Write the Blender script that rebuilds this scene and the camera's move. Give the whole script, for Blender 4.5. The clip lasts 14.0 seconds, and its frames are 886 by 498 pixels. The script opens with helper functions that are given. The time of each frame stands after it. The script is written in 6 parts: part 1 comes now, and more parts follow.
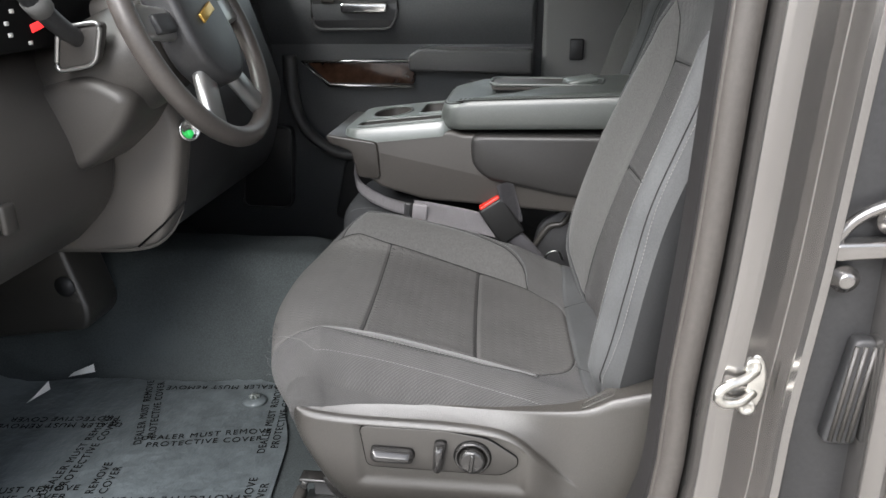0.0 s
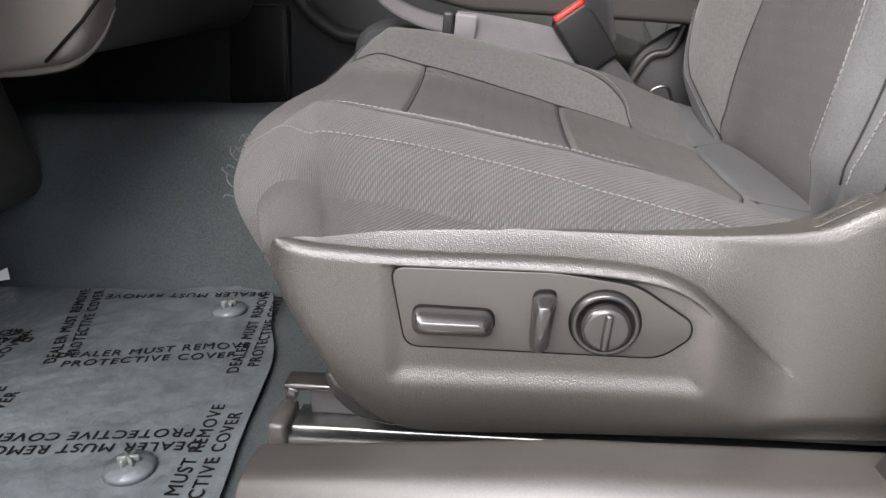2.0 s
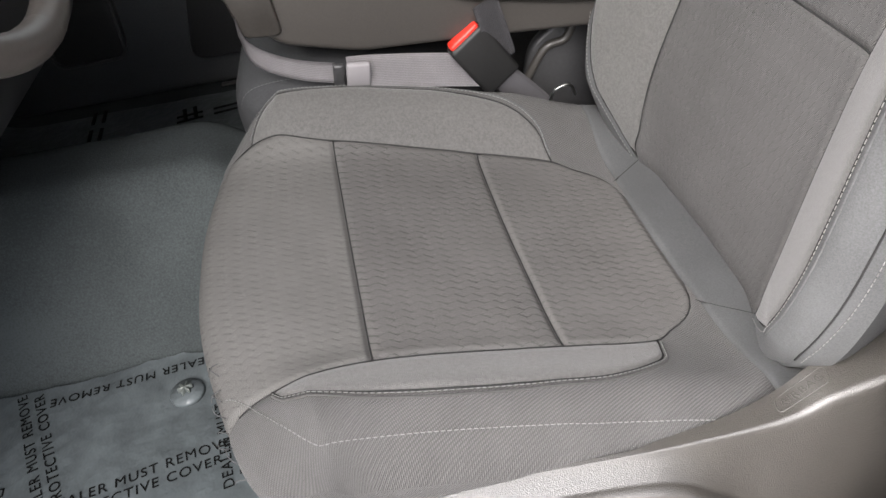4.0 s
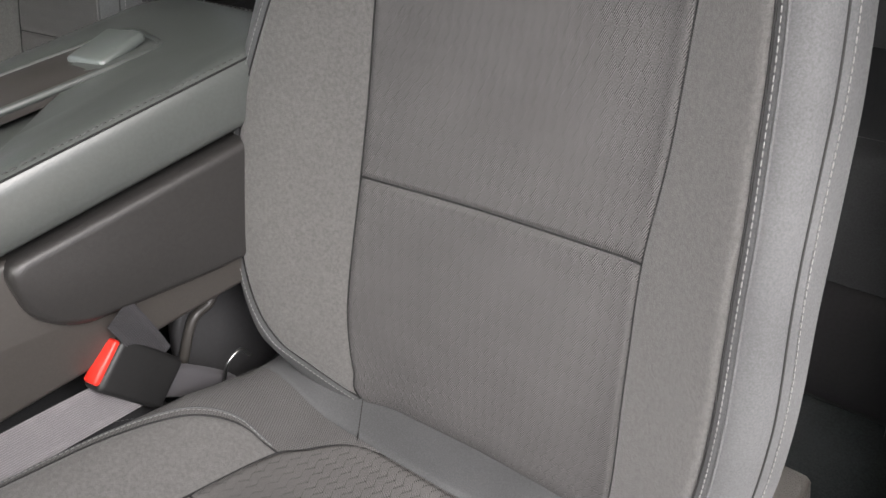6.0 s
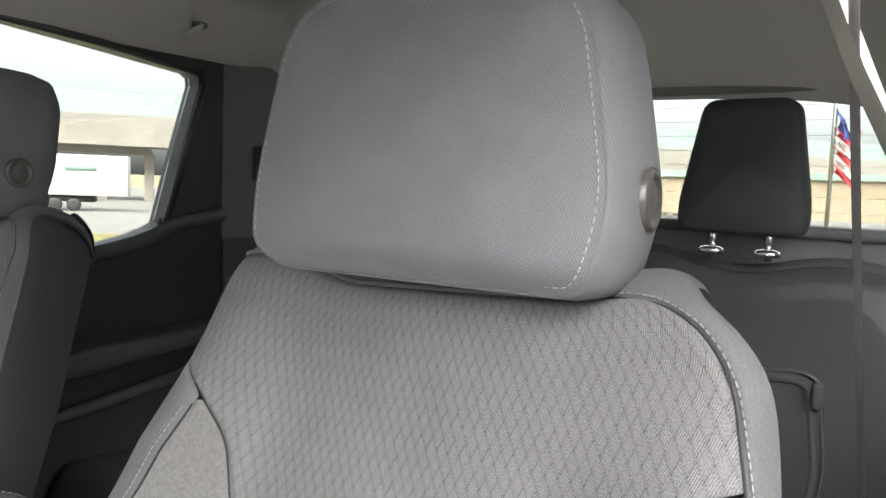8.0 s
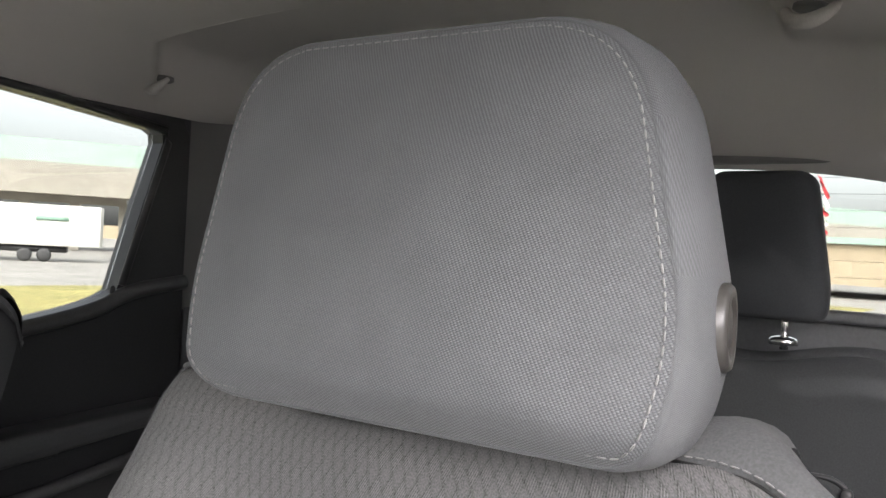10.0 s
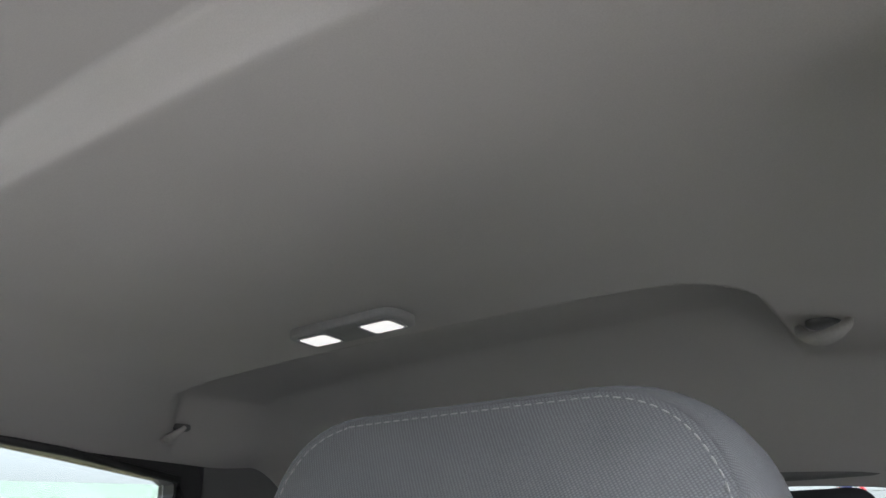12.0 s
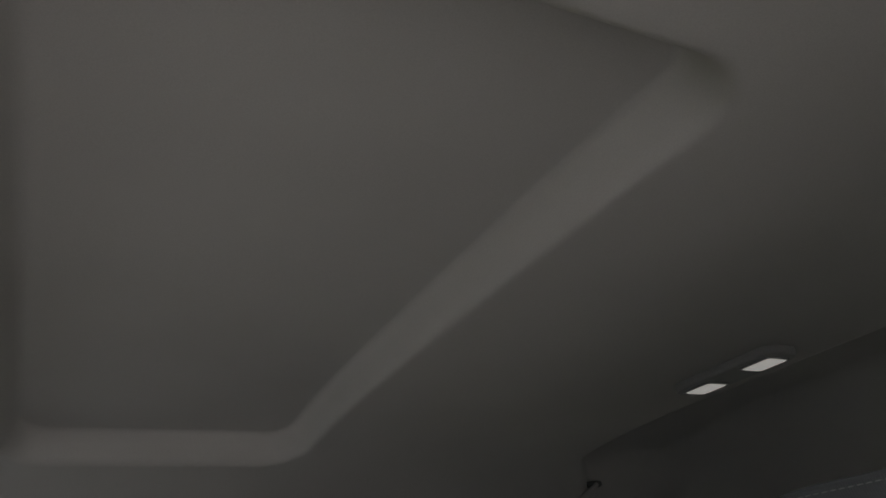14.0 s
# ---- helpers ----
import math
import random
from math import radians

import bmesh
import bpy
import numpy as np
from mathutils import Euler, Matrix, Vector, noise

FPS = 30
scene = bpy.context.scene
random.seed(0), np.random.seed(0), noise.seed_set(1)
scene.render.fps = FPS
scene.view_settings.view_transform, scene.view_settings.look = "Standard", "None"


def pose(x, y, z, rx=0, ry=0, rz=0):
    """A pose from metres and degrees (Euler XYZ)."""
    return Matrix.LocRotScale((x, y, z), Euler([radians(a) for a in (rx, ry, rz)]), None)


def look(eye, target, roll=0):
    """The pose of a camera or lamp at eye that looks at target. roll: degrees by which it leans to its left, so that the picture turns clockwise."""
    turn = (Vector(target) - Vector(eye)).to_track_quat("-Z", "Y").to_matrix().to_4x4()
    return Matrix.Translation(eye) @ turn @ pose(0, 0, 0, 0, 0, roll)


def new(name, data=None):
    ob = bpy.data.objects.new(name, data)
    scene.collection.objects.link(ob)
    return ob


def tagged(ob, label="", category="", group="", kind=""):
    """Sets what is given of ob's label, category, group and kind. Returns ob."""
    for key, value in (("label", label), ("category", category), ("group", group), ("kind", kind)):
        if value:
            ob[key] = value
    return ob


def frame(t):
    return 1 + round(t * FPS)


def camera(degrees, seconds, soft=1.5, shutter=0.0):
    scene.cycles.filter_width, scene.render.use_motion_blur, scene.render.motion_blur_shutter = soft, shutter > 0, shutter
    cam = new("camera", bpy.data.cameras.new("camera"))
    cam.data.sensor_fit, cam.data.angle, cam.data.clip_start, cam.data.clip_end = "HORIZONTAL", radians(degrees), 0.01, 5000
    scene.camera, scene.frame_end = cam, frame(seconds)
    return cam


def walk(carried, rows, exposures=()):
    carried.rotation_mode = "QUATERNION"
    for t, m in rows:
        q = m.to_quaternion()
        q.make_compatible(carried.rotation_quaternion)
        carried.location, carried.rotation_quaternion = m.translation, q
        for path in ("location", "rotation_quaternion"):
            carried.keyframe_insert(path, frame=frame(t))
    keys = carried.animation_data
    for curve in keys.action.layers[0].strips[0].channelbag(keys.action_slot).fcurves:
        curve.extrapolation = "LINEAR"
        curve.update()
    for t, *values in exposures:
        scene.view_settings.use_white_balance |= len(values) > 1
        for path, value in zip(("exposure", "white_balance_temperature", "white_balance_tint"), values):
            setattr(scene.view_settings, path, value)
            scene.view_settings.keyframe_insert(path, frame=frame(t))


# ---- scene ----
cam = camera(61.1, 14.0)
PATH = [
    (0, (0.081, -1.161, 0.841), (-0.146, 0.699, 0.142), -0.7),
    (0.5, (0.023, -1.015, 0.557), (-0.212, 0.853, -0.117), -0.7),
    (1, (-0.028, -0.832, 0.459), (-0.268, 1.042, -0.198), -0.9),
    (1.5, (-0.039, -0.802, 0.461), (-0.283, 1.069, -0.2), -1.2),
    (2, (-0.037, -0.806, 0.465), (-0.28, 1.05, -0.241), -1.3),
    (2.2, (-0.038, -0.806, 0.466), (-0.275, 1.033, -0.283), -1.2),
    (4.3, (-0.142, -0.539, 0.86), (0.031, 0.887, -0.531), -12.5),
    (4.5, (-0.177, -0.48, 0.871), (0.14, 0.874, -0.567), -12.0),
    (5, (-0.212, -0.385, 0.872), (0.366, 0.888, -0.558), -13.2),
    (5.5, (-0.19, -0.355, 0.869), (0.674, 0.818, -0.501), -11.5),
    (5.6, (-0.179, -0.368, 0.854), (0.742, 0.839, -0.448), -10.8),
    (6, (-0.146, -0.349, 0.87), (1.0, 0.798, -0.301), -8.1),
    (6.5, (-0.115, -0.323, 0.928), (1.25, 0.761, -0.052), -4.2),
    (7, (-0.081, -0.305, 0.965), (1.433, 0.794, 0.259), -1.9),
    (7.5, (-0.062, -0.298, 0.965), (1.54, 0.824, 0.579), 0.4),
    (8, (-0.054, -0.302, 0.96), (1.582, 0.836, 0.795), 2.2),
    (8.2, (-0.052, -0.302, 0.955), (1.588, 0.84, 0.858), 2.8),
    (10.3, (0.047, -0.216, 0.99), (1.726, 0.87, 1.007), 2.8),
    (10.5, (0.046, -0.216, 0.991), (1.721, 0.874, 1.055), 2.6),
    (11, (0.048, -0.209, 1.005), (1.707, 0.881, 1.246), 2.2),
    (11.5, (0.047, -0.194, 1.026), (1.648, 0.856, 1.605), 1.2),
    (12, (0.04, -0.196, 1.018), (1.556, 0.841, 1.81), -0.4),
    (12.5, (0.006, -0.202, 1.042), (1.433, 0.952, 1.838), -4.0),
    (13, (-0.01, -0.232, 1.066), (1.204, 1.143, 1.862), -6.7),
    (13.5, (-0.062, -0.24, 1.039), (0.976, 1.233, 1.909), -6.7),
    (14, (-0.065, -0.261, 1.039), (0.802, 1.302, 1.938), -6.0),
]
EXPOSE = [(0, 2.28, 6300, 11), (0.5, 1.88, 6500, 13), (1, 2.02, 6600, 16), (2, 2.55, 6500, 15), (4.5, 2.62, 6500, 13), (5.5, 2.50, 6500, 16), (6.5, 2.65, 6500, 11), (7, 2.95, 6450, 9), (7.5, 3.08, 6420, 11), (8, 3.52, 6400, 12), (8.2, 3.6, 6400, 12), (10.5, 3.38, 6500, 16), (11, 3.48, 6800, 16), (11.5, 3.42, 6300, 13), (12.5, 3.2, 5850, 13), (13, 3.15, 6350, 13), (13.5, 3.25, 6200, 10), (14, 1.5, 6200, 12)]
walk(cam, [(t, look(eye, target, roll)) for t, eye, target, roll in PATH], EXPOSE)
SKY, SUN = 0.14, 0.80

# ---- world and light ----
world = bpy.data.worlds.new("overcast_sky")
scene.world = world
world.use_nodes = True
wn = world.node_tree.nodes
sky = wn.new("ShaderNodeTexSky")
sky.sky_type = "NISHITA"
sky.sun_disc = False
sky.sun_elevation = radians(40)
sky.sun_rotation = radians(250)
sky.air_density, sky.dust_density = 1.0, 4.0
hsv = wn.new("ShaderNodeHueSaturation")
hsv.inputs["Saturation"].default_value = 0.25
world.node_tree.links.new(sky.outputs[0], hsv.inputs["Color"])
# under cloud the zenith is three times as bright as the horizon
wc, sep, law, dim = wn.new("ShaderNodeTexCoord"), wn.new("ShaderNodeSeparateXYZ"), wn.new("ShaderNodeMapRange"), wn.new("ShaderNodeVectorMath")
law.inputs[1].default_value, law.inputs[2].default_value, law.inputs[3].default_value, law.inputs[4].default_value = 0.0, 1.0, 0.55, 1.48
dim.operation = "SCALE"
world.node_tree.links.new(wc.outputs["Generated"], sep.inputs[0])
world.node_tree.links.new(sep.outputs["Z"], law.inputs[0])
world.node_tree.links.new(hsv.outputs[0], dim.inputs[0])
world.node_tree.links.new(law.outputs[0], dim.inputs["Scale"])
world.node_tree.links.new(dim.outputs[0], wn["Background"].inputs[0])
wn["Background"].inputs[1].default_value = SKY
sun = new("sun", bpy.data.lights.new("sun", "SUN"))
sun.data.energy, sun.data.angle, sun.data.color = SUN, radians(30), (1.0, 0.96, 0.9)
sun.matrix_world = look((-0.8, -6, 5), (0, 0, 0))


# ---- materials ----
def mat(name, base, rough=0.6, metal=0.0, vary=0.15, scale=60.0, bump=0.0, bscale=400.0, coat=0.0, spec=0.5, big=2.0, sheen=0.0, cells=False):
    """Plain procedural surface: two scales of colour variation and fine relief, in metres."""
    m = bpy.data.materials.new(name)
    m.use_nodes = True
    nt = m.node_tree
    n, l = nt.nodes, nt.links
    b = n["Principled BSDF"]
    co = n.new("ShaderNodeTexCoord")
    t1, t2 = n.new("ShaderNodeTexNoise"), n.new("ShaderNodeTexNoise")
    t1.inputs["Scale"].default_value, t2.inputs["Scale"].default_value = scale, big
    t1.inputs["Detail"].default_value = 3
    l.new(co.outputs["Object"], t1.inputs["Vector"]), l.new(co.outputs["Object"], t2.inputs["Vector"])
    add = n.new("ShaderNodeMath")
    add.operation = "ADD"
    l.new(t1.outputs[0], add.inputs[0]), l.new(t2.outputs[0], add.inputs[1])
    rng = n.new("ShaderNodeMapRange")
    rng.inputs[1].default_value, rng.inputs[2].default_value = 0.75, 1.25
    rng.inputs[3].default_value, rng.inputs[4].default_value = 1 - vary, 1 + vary
    l.new(add.outputs[0], rng.inputs[0])
    mix = n.new("ShaderNodeVectorMath")
    mix.operation = "SCALE"
    mix.inputs[0].default_value = base
    l.new(rng.outputs[0], mix.inputs["Scale"])
    l.new(mix.outputs[0], b.inputs["Base Color"])
    b.inputs["Roughness"].default_value, b.inputs["Metallic"].default_value = rough, metal
    b.inputs["Specular IOR Level"].default_value = spec
    b.inputs["Coat Weight"].default_value = coat
    b.inputs["Coat Roughness"].default_value = 0.08
    b.inputs["Sheen Weight"].default_value = sheen
    if bump:
        t3, bp = n.new("ShaderNodeTexVoronoi" if cells else "ShaderNodeTexNoise"), n.new("ShaderNodeBump")
        t3.inputs["Scale"].default_value, t3.inputs["Detail"].default_value = bscale, 0 if cells else 2
        if cells:  # pebbled leather grain
            t3.feature = "F1"
            bp.invert = True
        bp.inputs["Strength"].default_value, bp.inputs["Distance"].default_value = bump, 0.5 / bscale
        l.new(co.outputs["Object"], t3.inputs["Vector"])
        l.new(t3.outputs[0], bp.inputs["Height"]), l.new(bp.outputs[0], b.inputs["Normal"])
    return m


def emit(name, colour, power):
    m = bpy.data.materials.new(name)
    m.use_nodes = True
    b = m.node_tree.nodes["Principled BSDF"]
    b.inputs["Base Color"].default_value = (*colour, 1)
    b.inputs["Emission Color"].default_value = (*colour, 1)
    b.inputs["Emission Strength"].default_value = power
    return m


def glass(name, tint=(1, 1, 1), rough=0.0):
    m = bpy.data.materials.new(name)
    m.use_nodes = True
    nt = m.node_tree
    n, l = nt.nodes, nt.links
    n.remove(n["Principled BSDF"])
    tr, gl, mx, fr = n.new("ShaderNodeBsdfTransparent"), n.new("ShaderNodeBsdfGlossy"), n.new("ShaderNodeMixShader"), n.new("ShaderNodeFresnel")
    tr.inputs[0].default_value = (*tint, 1)
    gl.inputs["Roughness"].default_value = rough
    fr.inputs[0].default_value = 1.45
    l.new(fr.outputs[0], mx.inputs[0]), l.new(tr.outputs[0], mx.inputs[1]), l.new(gl.outputs[0], mx.inputs[2])
    l.new(mx.outputs[0], n["Material Output"].inputs[0])
    return m


def weave(name, base, cell, ribs, depth, contrast, rough=0.85, fade=0.35, lean=1.0, joint=14.0, gaps=(0.10, 0.16), net=0.0):
    """Cloth of slanting lozenges, every other one ribbed along its length. UVs are metres across and along."""
    m = bpy.data.materials.new(name)
    m.use_nodes = True
    nt = m.node_tree
    n, l = nt.nodes, nt.links
    b = n["Principled BSDF"]
    co, mp = n.new("ShaderNodeTexCoord"), n.new("ShaderNodeSeparateXYZ")
    wob, off = n.new("ShaderNodeTexNoise"), n.new("ShaderNodeVectorMath")
    wob.inputs["Scale"].default_value = 45
    off.operation = "MULTIPLY_ADD"
    off.inputs[1].default_value = (0.0010, 0.0010, 0)
    l.new(co.outputs["UV"], wob.inputs["Vector"])
    l.new(wob.outputs["Color"], off.inputs[0]), l.new(co.outputs["UV"], off.inputs[2])
    l.new(off.outputs[0], mp.inputs[0])

    def calc(op, *args):
        s = n.new("ShaderNodeMath")
        s.operation = op
        for k, a in enumerate(args):
            if isinstance(a, (int, float)):
                s.inputs[k].default_value = a
            else:
                l.new(a, s.inputs[k])
        return s.outputs[0]

    # the two slanting directions of the lozenges, in cells
    run = calc("MULTIPLY", mp.outputs["Y"], 0.577 / cell)
    one = calc("MULTIPLY_ADD", mp.outputs["X"], lean / cell, run)
    two = calc("MULTIPLY_ADD", mp.outputs["X"], -lean / cell, run)
    both, ch = n.new("ShaderNodeCombineXYZ"), n.new("ShaderNodeTexChecker")
    l.new(one, both.inputs[0]), l.new(two, both.inputs[1])
    both.inputs[2].default_value = 0.5
    ch.inputs["Scale"].default_value = 1.0
    l.new(both.outputs[0], ch.inputs["Vector"])
    rib = calc("SINE", calc("MULTIPLY", two, math.tau * ribs))
    gap_two = calc("POWER", calc("ABSOLUTE", calc("COSINE", calc("MULTIPLY", two, math.pi))), joint)
    gap_one = calc("POWER", calc("ABSOLUTE", calc("COSINE", calc("MULTIPLY_ADD", one, math.pi, 0.42 * (net - 1.0)))), joint)
    big, fine, patch = n.new("ShaderNodeTexNoise"), n.new("ShaderNodeTexNoise"), n.new("ShaderNodeTexNoise")
    big.inputs["Scale"].default_value, big.inputs["Detail"].default_value = 14, 4
    fine.inputs["Scale"].default_value, fine.inputs["Detail"].default_value = 900, 3
    patch.inputs["Scale"].default_value = 11
    for t in (big, fine, patch):
        l.new(co.outputs["UV"], t.inputs["Vector"])
    # the ribs stand out more in some patches than in others
    clear = calc("MULTIPLY_ADD", calc("MULTIPLY_ADD", patch.outputs[0], 2.4, -0.7), fade, 1.0 - fade * 0.5)
    shown = calc("MULTIPLY", ch.outputs["Fac"], clear)
    # where the joints show: over the whole cloth (net 1) or beside the ribbed lozenges alone
    where = calc("MULTIPLY_ADD", shown, 1.6 * (1.0 - net), net)
    joints = calc("MULTIPLY", where, calc("MULTIPLY_ADD", gap_two, -gaps[0], calc("MULTIPLY", gap_one, -gaps[1])))
    pattern = calc("MULTIPLY_ADD", shown, calc("MULTIPLY_ADD", rib, 0.50, 0.04), joints)
    grain = calc("MULTIPLY_ADD", fine.outputs[0], 1.0, -0.5)
    tone = calc("MULTIPLY_ADD", pattern, contrast, calc("MULTIPLY_ADD", grain, 1.5, calc("MULTIPLY_ADD", big.outputs[0], 0.3, 0.85)))
    height = calc("MULTIPLY_ADD", pattern, 1.0, calc("MULTIPLY", grain, 0.5))
    sc = n.new("ShaderNodeVectorMath")
    sc.operation = "SCALE"
    sc.inputs[0].default_value = base
    l.new(tone, sc.inputs["Scale"]), l.new(sc.outputs[0], b.inputs["Base Color"])
    bp = n.new("ShaderNodeBump")
    bp.inputs["Strength"].default_value, bp.inputs["Distance"].default_value = depth, 0.0012
    l.new(height, bp.inputs["Height"]), l.new(bp.outputs[0], b.inputs["Normal"])
    b.inputs["Roughness"].default_value = rough
    b.inputs["Specular IOR Level"].default_value = 0.12
    return m


def twill(name, base, wide, high, depth, contrast, rough=0.85, turn=28.0):
    """Cloth of small raised stitches in slanting rows. UVs are metres."""
    m = bpy.data.materials.new(name)
    m.use_nodes = True
    nt = m.node_tree
    n, l = nt.nodes, nt.links
    b = n["Principled BSDF"]
    co, mp = n.new("ShaderNodeTexCoord"), n.new("ShaderNodeMapping")
    mp.inputs["Rotation"].default_value[2] = radians(turn)
    l.new(co.outputs["UV"], mp.inputs["Vector"])
    w = []
    for axis, step in (("X", wide), ("Y", high)):
        t = n.new("ShaderNodeTexWave")
        t.bands_direction = axis
        t.inputs["Scale"].default_value = 0.314 / step
        t.inputs["Distortion"].default_value = 0.5
        t.inputs["Detail Scale"].default_value = 2.0
        l.new(mp.outputs[0], t.inputs["Vector"])
        w.append(t.outputs["Fac"])
    pr, pw = n.new("ShaderNodeMath"), n.new("ShaderNodeMath")
    pr.operation, pw.operation = "MULTIPLY", "POWER"
    l.new(w[0], pr.inputs[0]), l.new(w[1], pr.inputs[1])
    l.new(pr.outputs[0], pw.inputs[0])
    pw.inputs[1].default_value = 0.6
    big, fine = n.new("ShaderNodeTexNoise"), n.new("ShaderNodeTexNoise")
    big.inputs["Scale"].default_value, big.inputs["Detail"].default_value = 25, 4
    fine.inputs["Scale"].default_value = 700
    l.new(co.outputs["UV"], big.inputs["Vector"]), l.new(co.outputs["UV"], fine.inputs["Vector"])
    last = None
    for src, k in ((pw.outputs[0], 1.6 * contrast), (big.outputs[0], 0.3), (fine.outputs[0], 0.35)):
        s = n.new("ShaderNodeMath")
        s.operation = "MULTIPLY_ADD"
        l.new(src, s.inputs[0])
        s.inputs[1].default_value = k
        if last is None:
            s.inputs[2].default_value = 0.68 - 0.7 * contrast
        else:
            l.new(last, s.inputs[2])
        last = s.outputs[0]
    sc = n.new("ShaderNodeVectorMath")
    sc.operation = "SCALE"
    sc.inputs[0].default_value = base
    l.new(last, sc.inputs["Scale"]), l.new(sc.outputs[0], b.inputs["Base Color"])
    bp = n.new("ShaderNodeBump")
    bp.inputs["Strength"].default_value, bp.inputs["Distance"].default_value = depth, 0.0008
    l.new(pw.outputs[0], bp.inputs["Height"]), l.new(bp.outputs[0], b.inputs["Normal"])
    b.inputs["Roughness"].default_value = rough
    b.inputs["Specular IOR Level"].default_value = 0.25
    b.inputs["Sheen Weight"].default_value, b.inputs["Sheen Roughness"].default_value = 0.08, 0.5
    return m


CLOTH_WEAVE = weave("woven_insert_cloth", (0.096, 0.093, 0.090), 0.0105, 6, 0.30, 0.95, fade=0.9, gaps=(0.10, 0.24))
CLOTH_BACK = weave("woven_backrest_cloth", (0.083, 0.081, 0.080), 0.0105, 6, 0.35, 1.35, fade=0.6, lean=-1.0, joint=10.0, gaps=(0.02, 0.05))
CLOTH_UPPER = weave("smoother_woven_shoulder_cloth", (0.101, 0.100, 0.099), 0.0105, 6, 0.2, 0.55, fade=0.8, lean=-1.0, joint=10.0, gaps=(0.26, 0.30), net=0.8)
CLOTH_FLAT = weave("flat_insert_cloth", (0.108, 0.105, 0.101), 0.0105, 6, 0.25, 0.7, fade=1.0, gaps=(0.04, 0.22))
CLOTH_PLUSH = mat("plush_bolster_cloth", (0.094, 0.092, 0.089), 0.95, vary=0.17, scale=1100, bump=1.0, bscale=900, spec=0.2, sheen=0.2, big=300)
CLOTH_BAND = mat("smooth_band_cloth", (0.077, 0.079, 0.080), 0.8, vary=0.2, scale=700, bump=0.6, bscale=900, spec=0.2, sheen=0.04, big=8)
CLOTH_SIDE = twill("twill_side_cloth", (0.077, 0.075, 0.073), 0.0022, 0.0016, 0.8, 0.50)
CLOTH_HEAD = twill("headrest_cloth", (0.098, 0.102, 0.105), 0.0015, 0.0011, 0.5, 0.28)
CLOTH_BLACK = mat("black_headrest_cloth", (0.034, 0.036, 0.038), 0.85, vary=0.15, scale=500, bump=0.3, bscale=900, spec=0.2)
CLOTH_DARK = mat("dark_seat_cloth", (0.040, 0.042, 0.043), 0.85, vary=0.18, scale=500, bump=0.5, bscale=900, spec=0.2)
THREAD = mat("stitch_thread", (0.175, 0.175, 0.17), 0.6, vary=0.2, scale=900)
THREAD_DARK = mat("dark_thread", (0.09, 0.09, 0.09), 0.7)
SEAM = mat("seam_shadow_cloth", (0.028, 0.028, 0.028), 0.95, spec=0.1)
PLASTIC = mat("grained_plastic", (0.038, 0.035, 0.031), 0.28, vary=0.42, scale=900, bump=0.6, bscale=1000, spec=1.0, cells=True)
PLASTIC_MID = mat("smooth_bezel_plastic", (0.048, 0.045, 0.041), 0.34, vary=0.08, scale=500, bump=0.25, bscale=1500)
PLASTIC_DARK = mat("black_plastic", (0.034, 0.034, 0.035), 0.40, vary=0.15, scale=200, bump=0.2, bscale=900)
SILL = mat("sill_plastic", (0.042, 0.038, 0.034), 0.38, vary=0.2, scale=700, bump=0.3, bscale=1500, spec=0.7)
FLANGE = mat("black_flange_plastic", (0.016, 0.015, 0.015), 0.5, vary=0.15, scale=200, bump=0.2, bscale=900, spec=0.3)
CONSOLE = mat("fine_grained_console_plastic", (0.046, 0.042, 0.038), 0.42, vary=0.10, scale=500, bump=0.3, bscale=1500, spec=0.5)
TAB = mat("dark_brown_tab_plastic", (0.030, 0.027, 0.024), 0.30, vary=0.12, scale=300, bump=0.2, bscale=1200)
SWITCH = mat("satin_switch_plastic", (0.022, 0.021, 0.020), 0.20, vary=0.05, spec=0.8)
CHROME = mat("chrome", (0.82, 0.82, 0.80), 0.2, 1.0, vary=0.03)
STEEL = mat("rail_steel", (0.34, 0.345, 0.335), 0.34, 1.0, vary=0.2, scale=80)
ZINC = mat("zinc_striker", (0.62, 0.61, 0.57), 0.3, 1.0, vary=0.15, scale=120)
CARPET = mat("carpet", (0.056, 0.064, 0.065), 1.0, vary=0.25, scale=350, bump=0.8, bscale=500, spec=0.1, big=6)
LID = mat("lid_vinyl", (0.066, 0.073, 0.068), 0.36, vary=0.1, scale=300, bump=0.25, bscale=900, spec=1.0)
TRAY = mat("satin_tray_plastic", (0.112, 0.126, 0.118), 0.30, vary=0.05, spec=1.0)
WOOD = mat("wood_veneer", (0.055, 0.028, 0.018), 0.25, vary=0.5, scale=40, coat=0.6, big=8)
RED = mat("red_button", (0.60, 0.03, 0.018), 0.35, vary=0.05)
WEBBING = twill("belt_webbing", (0.30, 0.285, 0.295), 0.0022, 0.0014, 0.5, 0.35, 0.6, 0.0)
WEBBING_DARK = twill("dark_belt_webbing", (0.085, 0.082, 0.088), 0.0022, 0.0014, 0.6, 0.25, 0.6, 0.0)
PAINT = mat("dark_grey_metallic_paint", (0.27, 0.26, 0.25), 0.18, 0.88, vary=0.12, scale=2500, coat=0.5)
RUBBER = mat("rubber_seal", (0.058, 0.052, 0.047), 0.5, vary=0.12, scale=150, bump=0.15)
LINER = mat("headliner_knit", (0.50, 0.48, 0.455), 0.95, vary=0.06, scale=900, bump=0.25, bscale=1500, spec=0.15, big=3)
TRIM_GREY = mat("grey_pillar_trim", (0.15, 0.15, 0.145), 0.6, vary=0.06, scale=400, bump=0.2, bscale=1100)
